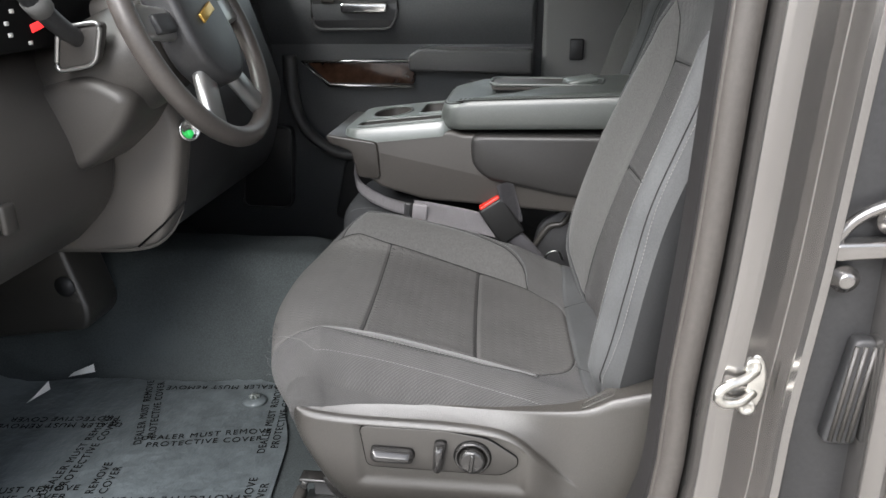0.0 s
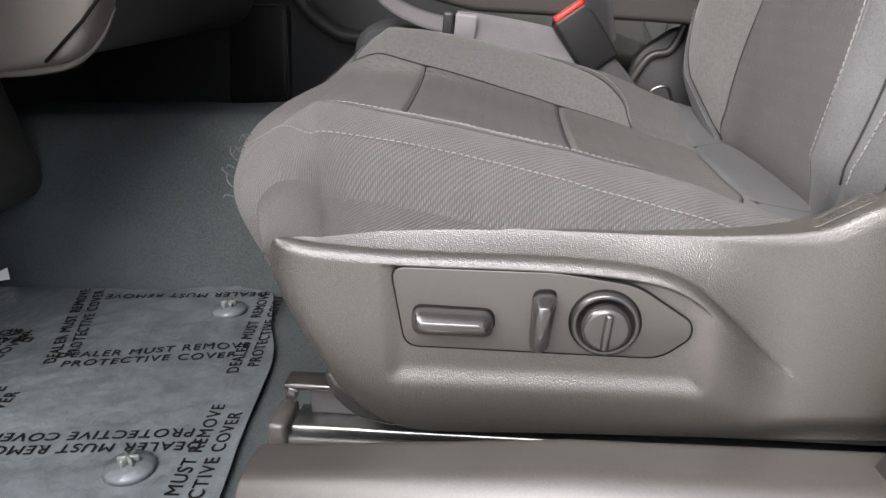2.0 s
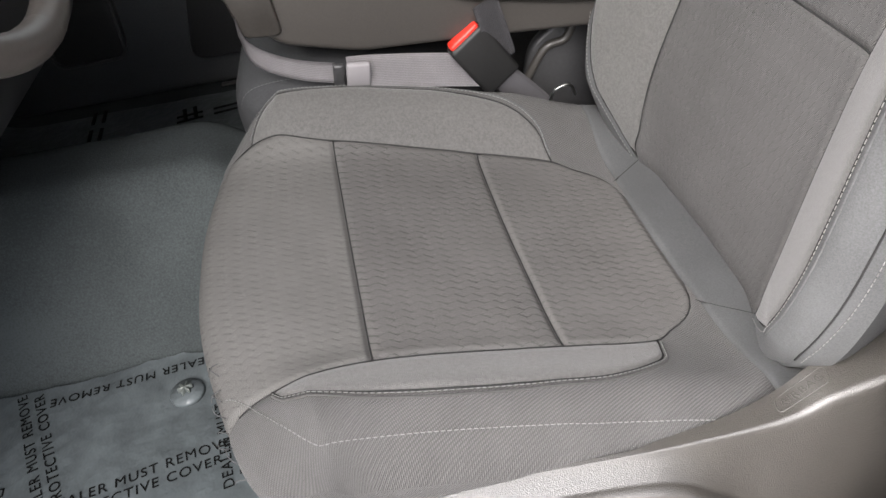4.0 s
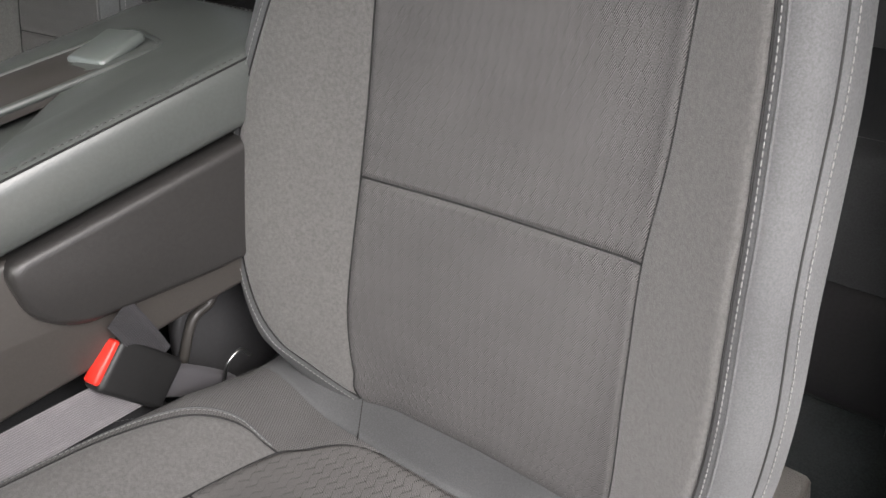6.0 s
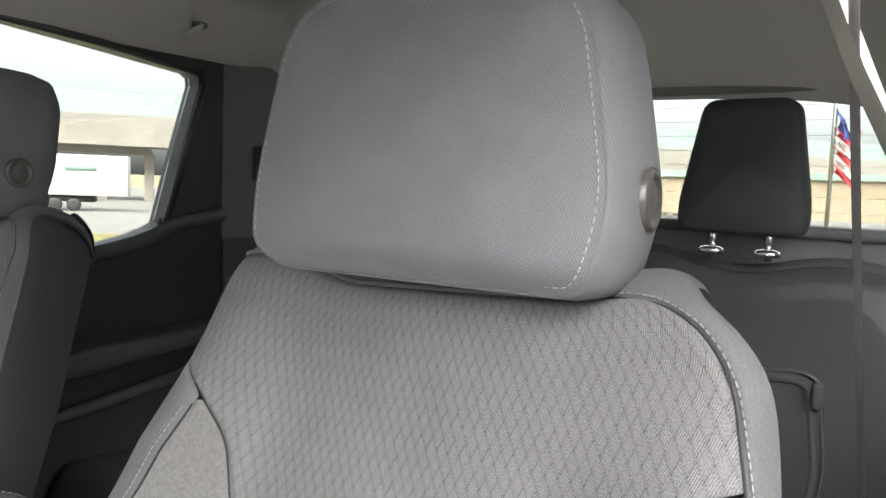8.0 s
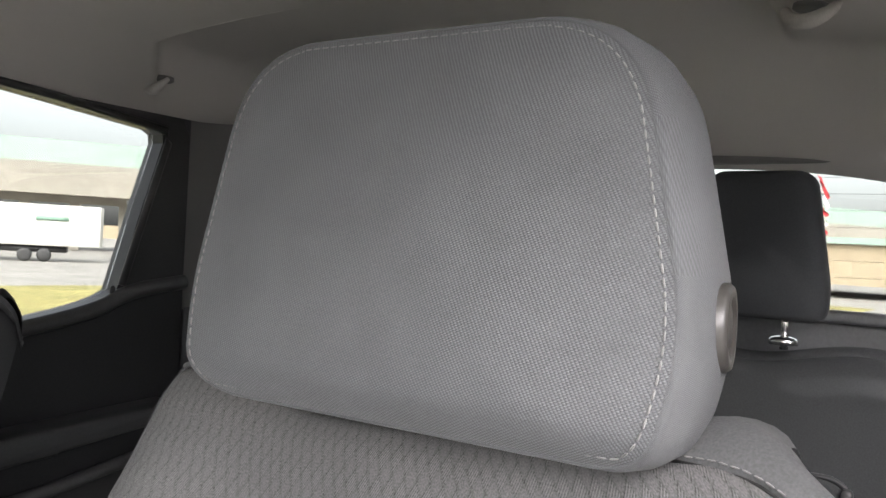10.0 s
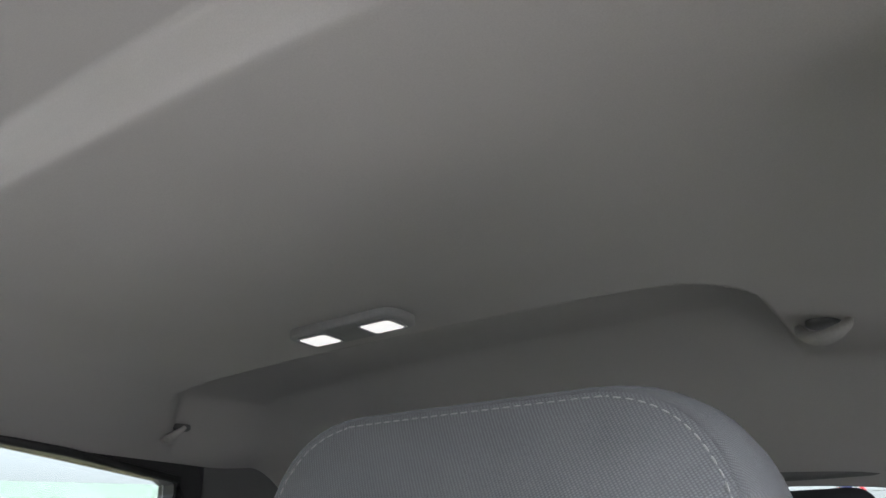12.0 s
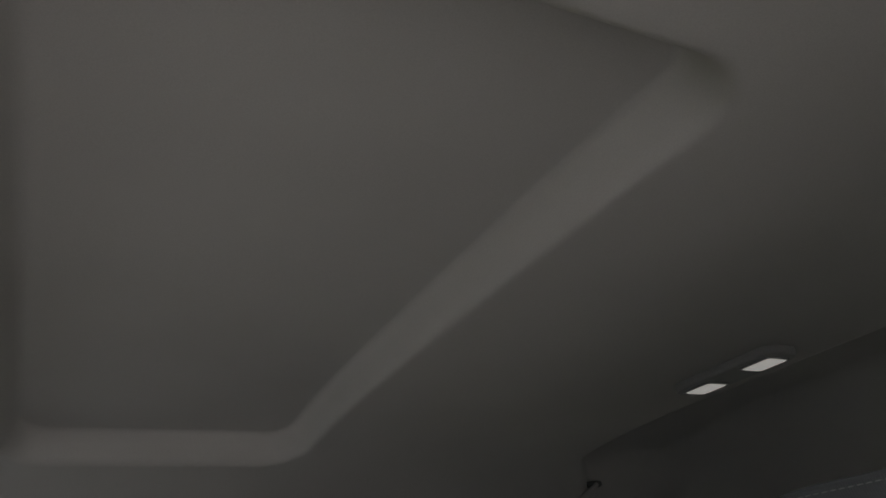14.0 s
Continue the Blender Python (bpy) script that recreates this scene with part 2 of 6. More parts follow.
GLASS = glass("window_glass", (0.80, 0.83, 0.81))
GLASS_DARK = glass("tinted_rear_glass", (0.55, 0.565, 0.545))
LENS = emit("lit_lamp_lens", (1.0, 0.95, 0.85), 0.09)
LAMP_GREY = mat("pale_grey_lamp_plastic", (0.30, 0.295, 0.285), 0.5, vary=0.06, scale=300)
FILM = mat("plastic_film", (0.10, 0.115, 0.12), 0.30, vary=0.25, scale=25, bump=0.35, bscale=60)
DASH = mat("dash_plastic", (0.115, 0.106, 0.097), 0.42, vary=0.14, scale=500, bump=0.4, bscale=900)
DASH_DARK = mat("dark_dash_plastic", (0.054, 0.050, 0.046), 0.40, vary=0.14, scale=500, bump=0.4, bscale=900)
BUCKLE = mat("black_buckle_plastic", (0.014, 0.014, 0.014), 0.45, vary=0.1, scale=200, spec=0.35)
HOOK = mat("pale_hook_plastic", (0.42, 0.40, 0.37), 0.45, vary=0.08, scale=200)
FLANK = mat("dark_side_cloth", (0.046, 0.047, 0.048), 0.82, vary=0.16, scale=700, bump=0.5, bscale=900, spec=0.25)
CLOTH_MID = mat("center_seat_cloth", (0.040, 0.041, 0.043), 0.85, vary=0.18, scale=500, bump=0.5, bscale=900, spec=0.2)
RAIL = mat("painted_rail_steel", (0.055, 0.055, 0.054), 0.35, vary=0.15, scale=80)
# print black, also used for the shade painted round the seat switches
INK_AND_SHADE = mat("black_print_and_shade", (0.006, 0.006, 0.006), 0.8, spec=0.1)
WHITE = mat("white_paint", (0.75, 0.75, 0.72), 0.5, vary=0.05, scale=5)


# ---- builders ----
def origin(ob):
    v = Vector((0, 0, 0))
    while ob:
        v = v + ob.location
        ob = ob.parent
    return v


def thing(name, at, label, category, group="", kind=""):
    """A top-level thing: an Empty at its base."""
    ob = new(name)
    ob.location = at
    ob.empty_display_size = 0.05
    return tagged(ob, label, category, group, kind)


def part(name, bm, material, parent=None, label="", smooth=True):
    """Links a bmesh, given in world places, as one mesh under a thing or a part."""
    me = bpy.data.meshes.new(name)
    at = origin(parent)
    bm.transform(Matrix.Translation(-at))
    bmesh.ops.recalc_face_normals(bm, faces=bm.faces)
    for f in bm.faces:
        f.smooth = smooth
    bm.to_mesh(me)
    bm.free()
    me.materials.append(material)
    ob = new(name, me)
    ob.parent = parent
    if label:
        tagged(ob, label)
    return ob


def solo(name, bm, material, label, category, kind="", smooth=True, group=""):
    """A top-level thing of one mesh, its origin at the middle of its base."""
    lo = [min(v.co[i] for v in bm.verts) for i in range(3)]
    hi = [max(v.co[i] for v in bm.verts) for i in range(3)]
    at = Vector(((lo[0] + hi[0]) / 2, (lo[1] + hi[1]) / 2, lo[2]))
    bm.transform(Matrix.Translation(-at))
    ob = part(name, bm, material, None, "", smooth)
    ob.location = at
    return tagged(ob, label, category, group, kind)


def box(size, at=(0, 0, 0), bevel=0.0, segs=2, turn=(0, 0, 0), bm=None):
    """A block with rounded edges, joined into bm if one is given."""
    b = bmesh.new()
    bmesh.ops.create_cube(b, size=1.0)
    bmesh.ops.scale(b, vec=size, verts=b.verts)
    if bevel:
        bmesh.ops.bevel(b, geom=b.edges[:] + b.verts[:], offset=min(bevel, 0.49 * min(size)), segments=segs, profile=0.5, affect="EDGES", clamp_overlap=True)
    b.transform(pose(*at, *turn))
    return join(b, bm)


def join(b, bm):
    if bm is None:
        return b
    me = bpy.data.meshes.new("joined")
    b.to_mesh(me)
    b.free()
    bm.from_mesh(me)
    bpy.data.meshes.remove(me)
    return bm


def grid(fn, nu, nv, uv=None, wrap=False, bm=None):
    """A sheet of nu x nv cells from fn(u, v), u and v in 0..1; uv(u, v) gives its UVs in metres."""
    b = bmesh.new()
    cols = nv if wrap else nv + 1
    vs = [[b.verts.new(fn(i / nu, j / nv)) for j in range(cols)] for i in range(nu + 1)]
    lay = b.loops.layers.uv.new("UVMap") if uv else None
    for i in range(nu):
        for j in range(nv):
            k = (j + 1) % cols
            f = b.faces.new((vs[i][j], vs[i + 1][j], vs[i + 1][k], vs[i][k]))
            if uv:
                for loop, (a, c) in zip(f.loops, ((i, j), (i + 1, j), (i + 1, j + 1), (i, j + 1))):
                    loop[lay].uv = uv(a / nu, c / nv)
    return join(b, bm)


def thick(bm, depth):
    """Gives a sheet thickness."""
    geo = bmesh.ops.solidify(bm, geom=bm.faces[:], thickness=depth)
    return bm


def loft(rings, cap=True, bm=None):
    """A skin over closed rings of the same count."""
    b = bmesh.new()
    vs = [[b.verts.new(p) for p in r] for r in rings]
    n = len(rings[0])
    for a, c in zip(vs, vs[1:]):
        for j in range(n):
            b.faces.new((a[j], a[(j + 1) % n], c[(j + 1) % n], c[j]))
    if cap:
        b.faces.new(vs[0][::-1])
        b.faces.new(vs[-1])
    return join(b, bm)


def spline(pts, n):
    """n + 1 places along a smooth line through the points."""
    p = [Vector(q) for q in pts]
    p = [2 * p[0] - p[1]] + p + [2 * p[-1] - p[-2]]
    out = []
    for i in range(n + 1):
        s = i / n * (len(pts) - 1)
        k = min(int(s), len(pts) - 2)
        t = s - k
        a, b, c, d = p[k : k + 4]
        out.append(0.5 * (2 * b + (c - a) * t + (2 * a - 5 * b + 4 * c - d) * t * t + (3 * b - a - 3 * c + d) * t**3))
    return out


def tube(pts, r, sides=8, closed=False, bm=None, flat=1.0, up=(0, 0, 1)):
    """A round (or, with flat, oval) rod along places; flat scales it along up."""
    pts = [Vector(p) for p in pts]
    rings = []
    n = len(pts)
    for i, p in enumerate(pts):
        a = pts[(i - 1) % n] if closed or i else p
        c = pts[(i + 1) % n] if closed or i < n - 1 else p
        t = (c - a).normalized()
        s = t.cross(Vector(up))
        s = s.normalized() if s.length > 1e-4 else t.orthogonal().normalized()
        w = s.cross(t)
        rr = r(i / max(n - 1, 1)) if callable(r) else r
        rings.append([p + rr * (math.cos(k * math.tau / sides) * s + flat * math.sin(k * math.tau / sides) * w) for k in range(sides)])
    if closed:
        rings.append(rings[0])
        return loft(rings, False, bm)
    return loft(rings, True, bm)


def prism(outline, axis, lo, hi, bevel=0.0, segs=2, bm=None):
    """A plate: a closed outline of 2D places, drawn out along an axis. For "y" the outline is (x, z), for "x" (y, z), for "z" (x, y)."""
    b = bmesh.new()
    put = {"y": lambda p, d: (p[0], d, p[1]), "x": lambda p, d: (d, p[0], p[1]), "z": lambda p, d: (p[0], p[1], d)}[axis]
    one = [b.verts.new(put(p, lo)) for p in outline]
    two = [b.verts.new(put(p, hi)) for p in outline]
    n = len(outline)
    b.faces.new(one), b.faces.new(two[::-1])
    for j in range(n):
        b.faces.new((one[j], two[j], two[(j + 1) % n], one[(j + 1) % n]))
    bmesh.ops.recalc_face_normals(b, faces=b.faces)
    if bevel:
        sharp = [e for e in b.edges if len(e.link_faces) == 2 and e.calc_face_angle(0) > 0.6]
        bmesh.ops.bevel(b, geom=sharp, offset=bevel, segments=segs, profile=0.5, affect="EDGES", clamp_overlap=True)
    return join(b, bm)


def rounded(pts, r, n=5):
    """The outline with its corners rounded."""
    out = []
    for i, p in enumerate(pts):
        p, a, c = Vector(p), Vector(pts[i - 1]), Vector(pts[(i + 1) % len(pts)])
        ra = min(r, 0.45 * (a - p).length, 0.45 * (c - p).length)
        s, e = p + (a - p).normalized() * ra, p + (c - p).normalized() * ra
        for k in range(n + 1):
            t = k / n
            out.append((1 - t) ** 2 * s + 2 * t * (1 - t) * p + t * t * e)
    return [tuple(v) for v in out]


def lathe(profile, axis_at, axis, sides=32, bm=None):
    """A turned body: (radius, along) places round an axis through axis_at."""
    d = Vector(axis).normalized()
    s = d.orthogonal().normalized()
    w = d.cross(s)
    at = Vector(axis_at)
    return loft([[at + d * h + max(r, 1e-4) * (math.cos(k * math.tau / sides) * s + math.sin(k * math.tau / sides) * w) for k in range(sides)] for r, h in profile], True, bm)


def curve_at(table, s):
    """Smooth value of a table of (s, value) places."""
    xs = [p[0] for p in table]
    if s <= xs[0]:
        return table[0][1]
    if s >= xs[-1]:
        return table[-1][1]
    k = max(i for i in range(len(xs)) if xs[i] <= s)
    k = min(k, len(xs) - 2)
    t = (s - xs[k]) / (xs[k + 1] - xs[k])
    v = [p[1] for p in table]
    m0 = (v[k + 1] - v[k - 1]) / (xs[k + 1] - xs[k - 1]) if k else (v[1] - v[0]) / (xs[1] - xs[0])
    m1 = (v[k + 2] - v[k]) / (xs[k + 2] - xs[k]) if k + 2 < len(xs) else (v[k + 1] - v[k]) / (xs[k + 1] - xs[k])
    h = xs[k + 1] - xs[k]
    return (2 * t**3 - 3 * t * t + 1) * v[k] + (t**3 - 2 * t * t + t) * h * m0 + (3 * t * t - 2 * t**3) * v[k + 1] + (t**3 - t * t) * h * m1


def stitches(places, outs, length=0.0040, gap=0.0012, r=0.00048, bm=None):
    """A row of short threads along places; outs are the surface's directions there."""
    b = bm or bmesh.new()
    dist = [0.0]
    for a, c in zip(places, places[1:]):
        dist.append(dist[-1] + (c - a).length)

    def at(d):
        k = max(i for i in range(len(dist)) if dist[i] <= d)
        k = min(k, len(dist) - 2)
        t = (d - dist[k]) / max(dist[k + 1] - dist[k], 1e-9)
        return places[k].lerp(places[k + 1], t), outs[k].lerp(outs[k + 1], t).normalized()

    d = 0.001
    while d + length < dist[-1]:
        (p, o), (q, o2) = at(d), at(d + length)
        t = (q - p).normalized()
        s = t.cross(o).normalized()
        rows = []
        for f, w, h in ((0, 0.35, 0.1), (0.2, 1.0, 0.9), (0.8, 1.0, 0.9), (1, 0.35, 0.1)):
            c = p.lerp(q, f)
            rows.append([c + s * r * w, c + o * r * h * 1.6, c - s * r * w, c - o * r * 0.5])
        vs = [[b.verts.new(x) for x in row] for row in rows]
        for a, c in zip(vs, vs[1:]):
            for j in range(4):
                b.faces.new((a[j], a[(j + 1) % 4], c[(j + 1) % 4], c[j]))
        b.faces.new(vs[0][::-1]), b.faces.new(vs[-1])
        d += length + gap
    return b


def flat_word(body, size):
    """A thin flat word round the origin, in the built-in font."""
    cu = bpy.data.curves.new("lettering", "FONT")
    cu.body, cu.size, cu.align_x, cu.align_y = body, size, "CENTER", "CENTER"
    cu.space_character = 1.15
    cu.extrude = 0.0003
    ob = bpy.data.objects.new("lettering", cu)
    scene.collection.objects.link(ob)
    dg = bpy.context.evaluated_depsgraph_get()
    me = bpy.data.meshes.new_from_object(ob.evaluated_get(dg))
    bpy.data.objects.remove(ob)
    bm = bmesh.new()
    bm.from_mesh(me)
    bpy.data.meshes.remove(me)
    return bm


# ---- the front seats ----
def smooth(a, b, t):
    t = min(max((t - a) / (b - a), 0.0), 1.0)
    return t * t * (3 - 2 * t)


def line_of(points, n=240):
    """A profile in the x-z plane, by its own length: place and outward direction."""
    pts = spline([(x, 0, z) for x, z in points], n)
    d = [0.0]
    for a, b in zip(pts, pts[1:]):
        d.append(d[-1] + (b - a).length)

    def at(s):
        s = min(max(s, 0.0), d[-1] - 1e-6)
        k = int(np.searchsorted(d, s, side="right")) - 1
        k = min(max(k, 0), n - 1)
        t = (s - d[k]) / (d[k + 1] - d[k])
        a, b = pts[max(k - 1, 0)], pts[min(k + 2, n)]
        tan = (b - a).normalized()
        return pts[k].lerp(pts[k + 1], t), Vector((-tan.z, 0, tan.x))

    return at, d[-1], pts, d


CUSHION = [(-0.268, 0.15), (-0.306, 0.21), (-0.337, 0.262), (-0.345, 0.298), (-0.318, 0.326), (-0.255, 0.338), (-0.16, 0.331), (-0.05, 0.306), (0.0, 0.292), (0.1, 0.266), (0.16, 0.256), (0.24, 0.252)]
c_at, c_len, c_pts, c_d = line_of(CUSHION)
C_BOLSTER = [(0, -0.006), (0.08, -0.004), (0.15, 0.000), (0.175, 0.006), (0.198, 0.016), (0.217, 0.025), (0.232, 0.030), (0.243, 0.029), (0.256, 0.022), (0.268, 0.010), (0.278, -0.008), (0.285, -0.030)]
C_FAR = [(0, -0.006), (0.08, -0.004), (0.15, 0.000), (0.172, 0.007), (0.195, 0.027), (0.220, 0.044), (0.243, 0.050), (0.260, 0.042), (0.274, 0.024), (0.285, 0.002)]
C_HALF = 0.285


def c_s(x):
    """The length along the cushion's profile at which its top reaches x."""
    k = max(i for i in range(len(c_pts)) if c_pts[i].x <= x and i > 60)
    return c_d[k]


def c_place(s, y, tuck=0.0):
    p, out = c_at(s)
    top = min(max((p.x + 0.345) / 0.10, 0.15), 1.0) * (1.0 - 0.55 * min(max((p.x - 0.06) / 0.14, 0), 1))
    if s < 0.12:
        top = 0.15
    front = smooth(-0.17, -0.335, p.x) if s > 0.13 else 1.0
    q = p + out * (curve_at(C_FAR if y > 0 else C_BOLSTER, abs(y)) * top - tuck)
    wrinkle = 0.0012 * noise.noise(Vector((p.x * 9, y * 11, 1.7))) + 0.0006 * noise.noise(Vector((p.x * 30, y * 30, 4.1)))
    return Vector((q.x - 0.06 * y + 0.026 * front * (abs(y) / 0.2) ** 2.6 + 0.012 * front * smooth(0.0, -0.2, y), y, q.z + wrinkle)), out


BACKREST = [(0.235, 0.215), (0.207, 0.255), (0.206, 0.32), (0.222, 0.42), (0.248, 0.52), (0.282, 0.615), (0.314, 0.705), (0.338, 0.79), (0.352, 0.845), (0.366, 0.882), (0.392, 0.902), (0.43, 0.896), (0.455, 0.876), (0.466, 0.842)]
b_at, b_len, b_pts, b_d = line_of(BACKREST)
B_INNER = [(0.20, 0.168), (0.25, 0.222), (0.30, 0.275), (0.36, 0.306), (0.45, 0.319), (0.522, 0.317), (0.58, 0.308), (0.632, 0.291), (0.709, 0.259), (0.78, 0.232), (0.83, 0.216), (0.865, 0.201), (0.885, 0.185), (0.905, 0.158)]
B_OUTER = [(0.20, 0.155), (0.25, 0.205), (0.30, 0.252), (0.36, 0.272), (0.45, 0.278), (0.55, 0.271), (0.65, 0.262), (0.7, 0.255), (0.78, 0.242), (0.83, 0.235), (0.865, 0.225), (0.885, 0.207), (0.905, 0.172)]
B_DOOR = [(0, -0.008), (0.3, -0.005), (0.5, 0.0), (0.6, 0.011), (0.7, 0.026), (0.8, 0.043), (0.86, 0.050), (0.92, 0.048), (0.97, 0.034), (1.0, 0.010)]
B_BOLSTER = [(0, -0.008), (0.3, -0.005), (0.5, 0.0), (0.6, 0.014), (0.75, 0.036), (0.85, 0.041), (0.94, 0.031), (1.0, 0.008)]


def b_s(z):
    k = max(i for i in range(len(b_pts)) if b_pts[i].z <= z and i < 184)
    return b_d[k]


def b_place(s, q, tuck=0.0):
    # the cover sits a little lower towards the middle of the cab
    p, out = b_at(s - 0.011 * q * smooth(0.0, 0.15, s))
    w = min(max((0.90 - p.z) / 0.16, 0.25), 1.0) * min(max((p.z - 0.2) / 0.12, 0.3), 1.0)
    if s > b_s(0.88):
        w = 0.25
    v = p + out * (curve_at(B_BOLSTER if q > 0 else B_DOOR, abs(q)) * w - tuck)
    z = p.z if s < b_s(0.9) else 0.905
    wide, narrow = curve_at(B_INNER, z), curve_at(B_OUTER, z)
    mean = (wide + narrow) / 2
    half = mean + ((wide if q > 0 else narrow) - mean) * smooth(0.0, 0.75, abs(q))
    wrinkle = 0.0010 * noise.noise(Vector((p.z * 10, q * 3, 7.7)))
    # the shoulder towards the middle of the cab stands a little higher
    lift = (0.016 if q > 0 else 0.0) * smooth(0.82, 0.90, p.z) * smooth(0.35, 0.75, abs(q)) if s < b_s(0.9) + 0.03 else 0.0
    turn = 0.05 * smooth(0.60, 0.30, p.z)
    return Vector((v.x - wrinkle - turn * q * half, q * half, v.z + lift)), out


def panel(place, s0, s1, lo, hi, rows=60, cols=16, ends=(True, True), depth=0.0034, width=0.0036, scale=1.0, edges=(True, True)):
    """An upholstery panel between two edge lines, its edges drawn down into the seams."""

    def fall(d):
        return depth * math.exp(-((d / width) ** 2))

    def where(u, v):
        if ends[0] and ends[1]:
            u = 0.5 - 0.5 * math.cos(math.pi * u)
        elif ends[1]:
            u = math.sin(u * math.pi / 2)
        elif ends[0]:
            u = 1 - math.cos(u * math.pi / 2)
        s = s0 + u * (s1 - s0)
        a, b = lo(s), hi(s)
        # finer cells near the edges
        v = 0.5 - 0.5 * math.cos(math.pi * v) if cols > 6 else v
        return s, a + (b - a) * v, a, b

    def fn(u, v):
        s, y, a, b = where(u, v)
        t = (fall((y - a) * scale) if edges[0] else 0.0) + (fall((b - y) * scale) if edges[1] else 0.0)
        if ends[0]:
            t += fall(s - s0)
        if ends[1]:
            t += fall(s1 - s)
        return place(s, y, min(t, depth * 1.3))[0]

    def uv(u, v):
        s, y, a, b = where(u, v)
        return (y * scale, s)

    return grid(fn, rows, cols, uv)


def seam_row(place, line, s0, s1, n=120, lift=0.001):
    ss = [s0 + (s1 - s0) * i / n for i in range(n + 1)]
    got = [place(s, line(s), -lift) for s in ss]
    return [g[0] for g in got], [g[1] for g in got]


def front_seat(at, label, shield):
    """A bucket seat with cushion, backrest, and, on the door side, its plastic shield."""
    seat = thing("front_seat", (0, 0, 0.09), label, "car seat", "front seats")
    s_front, s_rear = c_s(-0.287), c_s(0.094)
    s1, s2, s3 = c_s(-0.170), c_s(0.0), c_s(0.158)
    YI = [(0, 0.19), (s_front, 0.196), (s1, 0.180), (s2, 0.168), (s_rear, 0.160), (c_s(0.115), 0.145), (c_s(0.135), 0.130), (c_s(0.150), 0.110), (s3, 0.080)]
    NEAR = [(s_front, 0.196), (c_s(-0.275), 0.211), (c_s(-0.20), 0.230), (c_s(-0.12), 0.236), (c_s(0.0), 0.229), (c_s(0.03), 0.222), (c_s(0.065), 0.205), (c_s(0.085), 0.187), (s_rear, 0.160)]
    FAR = [(s_front, 0.196), (c_s(-0.27), 0.234), (c_s(-0.23), 0.246), (c_s(-0.17), 0.250), (c_s(-0.105), 0.249), (c_s(-0.03), 0.243), (c_s(0.03), 0.230), (c_s(0.065), 0.210), (c_s(0.085), 0.190), (s_rear, 0.160)]

    def yi(s):
        return curve_at(YI, s)

    def ys(s, k):
        return max(curve_at(FAR if k > 0 else NEAR, s), yi(s)) if s_front <= s <= s_rear else yi(s)

    s_low = next(s for s in np.linspace(0.0, c_len, 600) if c_place(s, 0.0)[0].z > 0.235)
    cushion = part("seat_cushion", grid(lambda u, v: c_place(s_low + 0.02 + u * (c_len - s_low - 0.03), (v - 0.5) * 0.55, 0.022)[0], 30, 20), SEAM, seat, "foam core under the covers")
    part("front_insert_panel", panel(c_place, s_low, s1, lambda s: -yi(s), yi, 70, 40, (False, True)), CLOTH_FLAT, cushion, "flat woven dark grey cloth panel")
    part("middle_insert_panel", panel(c_place, s1, s2, lambda s: -yi(s), yi, 40, 40), CLOTH_WEAVE, cushion, "basket-woven grey cloth panel")
    part("rear_insert_panel", panel(c_place, s2, s3, lambda s: -yi(s), yi, 40, 40), CLOTH_WEAVE, cushion, "basket-woven grey cloth panel")
    for k in (-1, 1):
        a, b = (yi, lambda s: ys(s, 1)) if k > 0 else (lambda s: -ys(s, -1), lambda s: -yi(s))
        part("bolster_panel", panel(c_place, s_front, s_rear, a, b, 90, 14, (False, False), 0.003), CLOTH_PLUSH, cushion, "lighter plush grey bolster panel")
        a, b = (lambda s: ys(s, 1), lambda s: C_HALF) if k > 0 else (lambda s: -C_HALF, lambda s: -ys(s, -1))
        part("border_band", panel(c_place, s_low, s3, a, b, 110, 14, (False, False), 0.003, edges=(k > 0, k < 0)), CLOTH_SIDE, cushion)
        edge = lambda s, k=k: c_place(s, k * C_HALF)[0]

        def side(u, v, k=k, edge=edge):
            e = edge(s_low + u * (c_len - s_low))
            low = min(e.z - 0.001, 0.17 + 0.065 * smooth(-0.12, -0.22, e.x))
            return Vector((e.x + 0.012 * v * (1 - u), e.y - k * 0.014 * v * smooth(0.03, 0.12, e.x) + k * (0.010 - 0.008 * smooth(0.0, 0.10, e.x)) * math.sin(math.pi * min(v * 1.1, 1)) ** 2, e.z + (low - e.z) * v))

        part("side_panel", grid(side, 80, 12, lambda u, v, k=k: (k * (C_HALF + 0.12 * v), u * c_len)), CLOTH_SIDE, cushion, "twill cloth side panel")
        p, o = seam_row(c_place, lambda s, k=k: k * (ys(s, k) + 0.004), s_front, s_rear)
        part("stitching", stitches(p, o), THREAD, cushion, "pale grey contrast stitching")
        part("bolster_seam", tube([c_place(s, k * ys(s, k), 0.0022)[0] for s in np.linspace(s_front, s_rear, 90)], 0.0010, 6), SEAM, cushion)
        part("welt", tube([c_place(s, k * (ys(s, k) + 0.0075), -0.0002)[0] for s in np.linspace(s_front, s_rear, 90)], 0.0012, 6), CLOTH_SIDE if k < 0 else CLOTH_BAND, cushion, "rolled welt beside the stitching")
        p, o = seam_row(c_place, lambda s, k=k: k * (0.266 - 0.095 * smooth(c_s(-0.245), c_s(-0.338), s) ** 1.5), c_s(-0.334), c_s(0.16))
        part("stitching", stitches(p, o), THREAD if k < 0 else THREAD_DARK, cushion, "pale grey contrast stitching")
    part("rear_band", panel(c_place, s3, c_len - 0.004, lambda s: -C_HALF, lambda s: C_HALF, 20, 40, (True, False), 0.003), CLOTH_BAND, cushion)

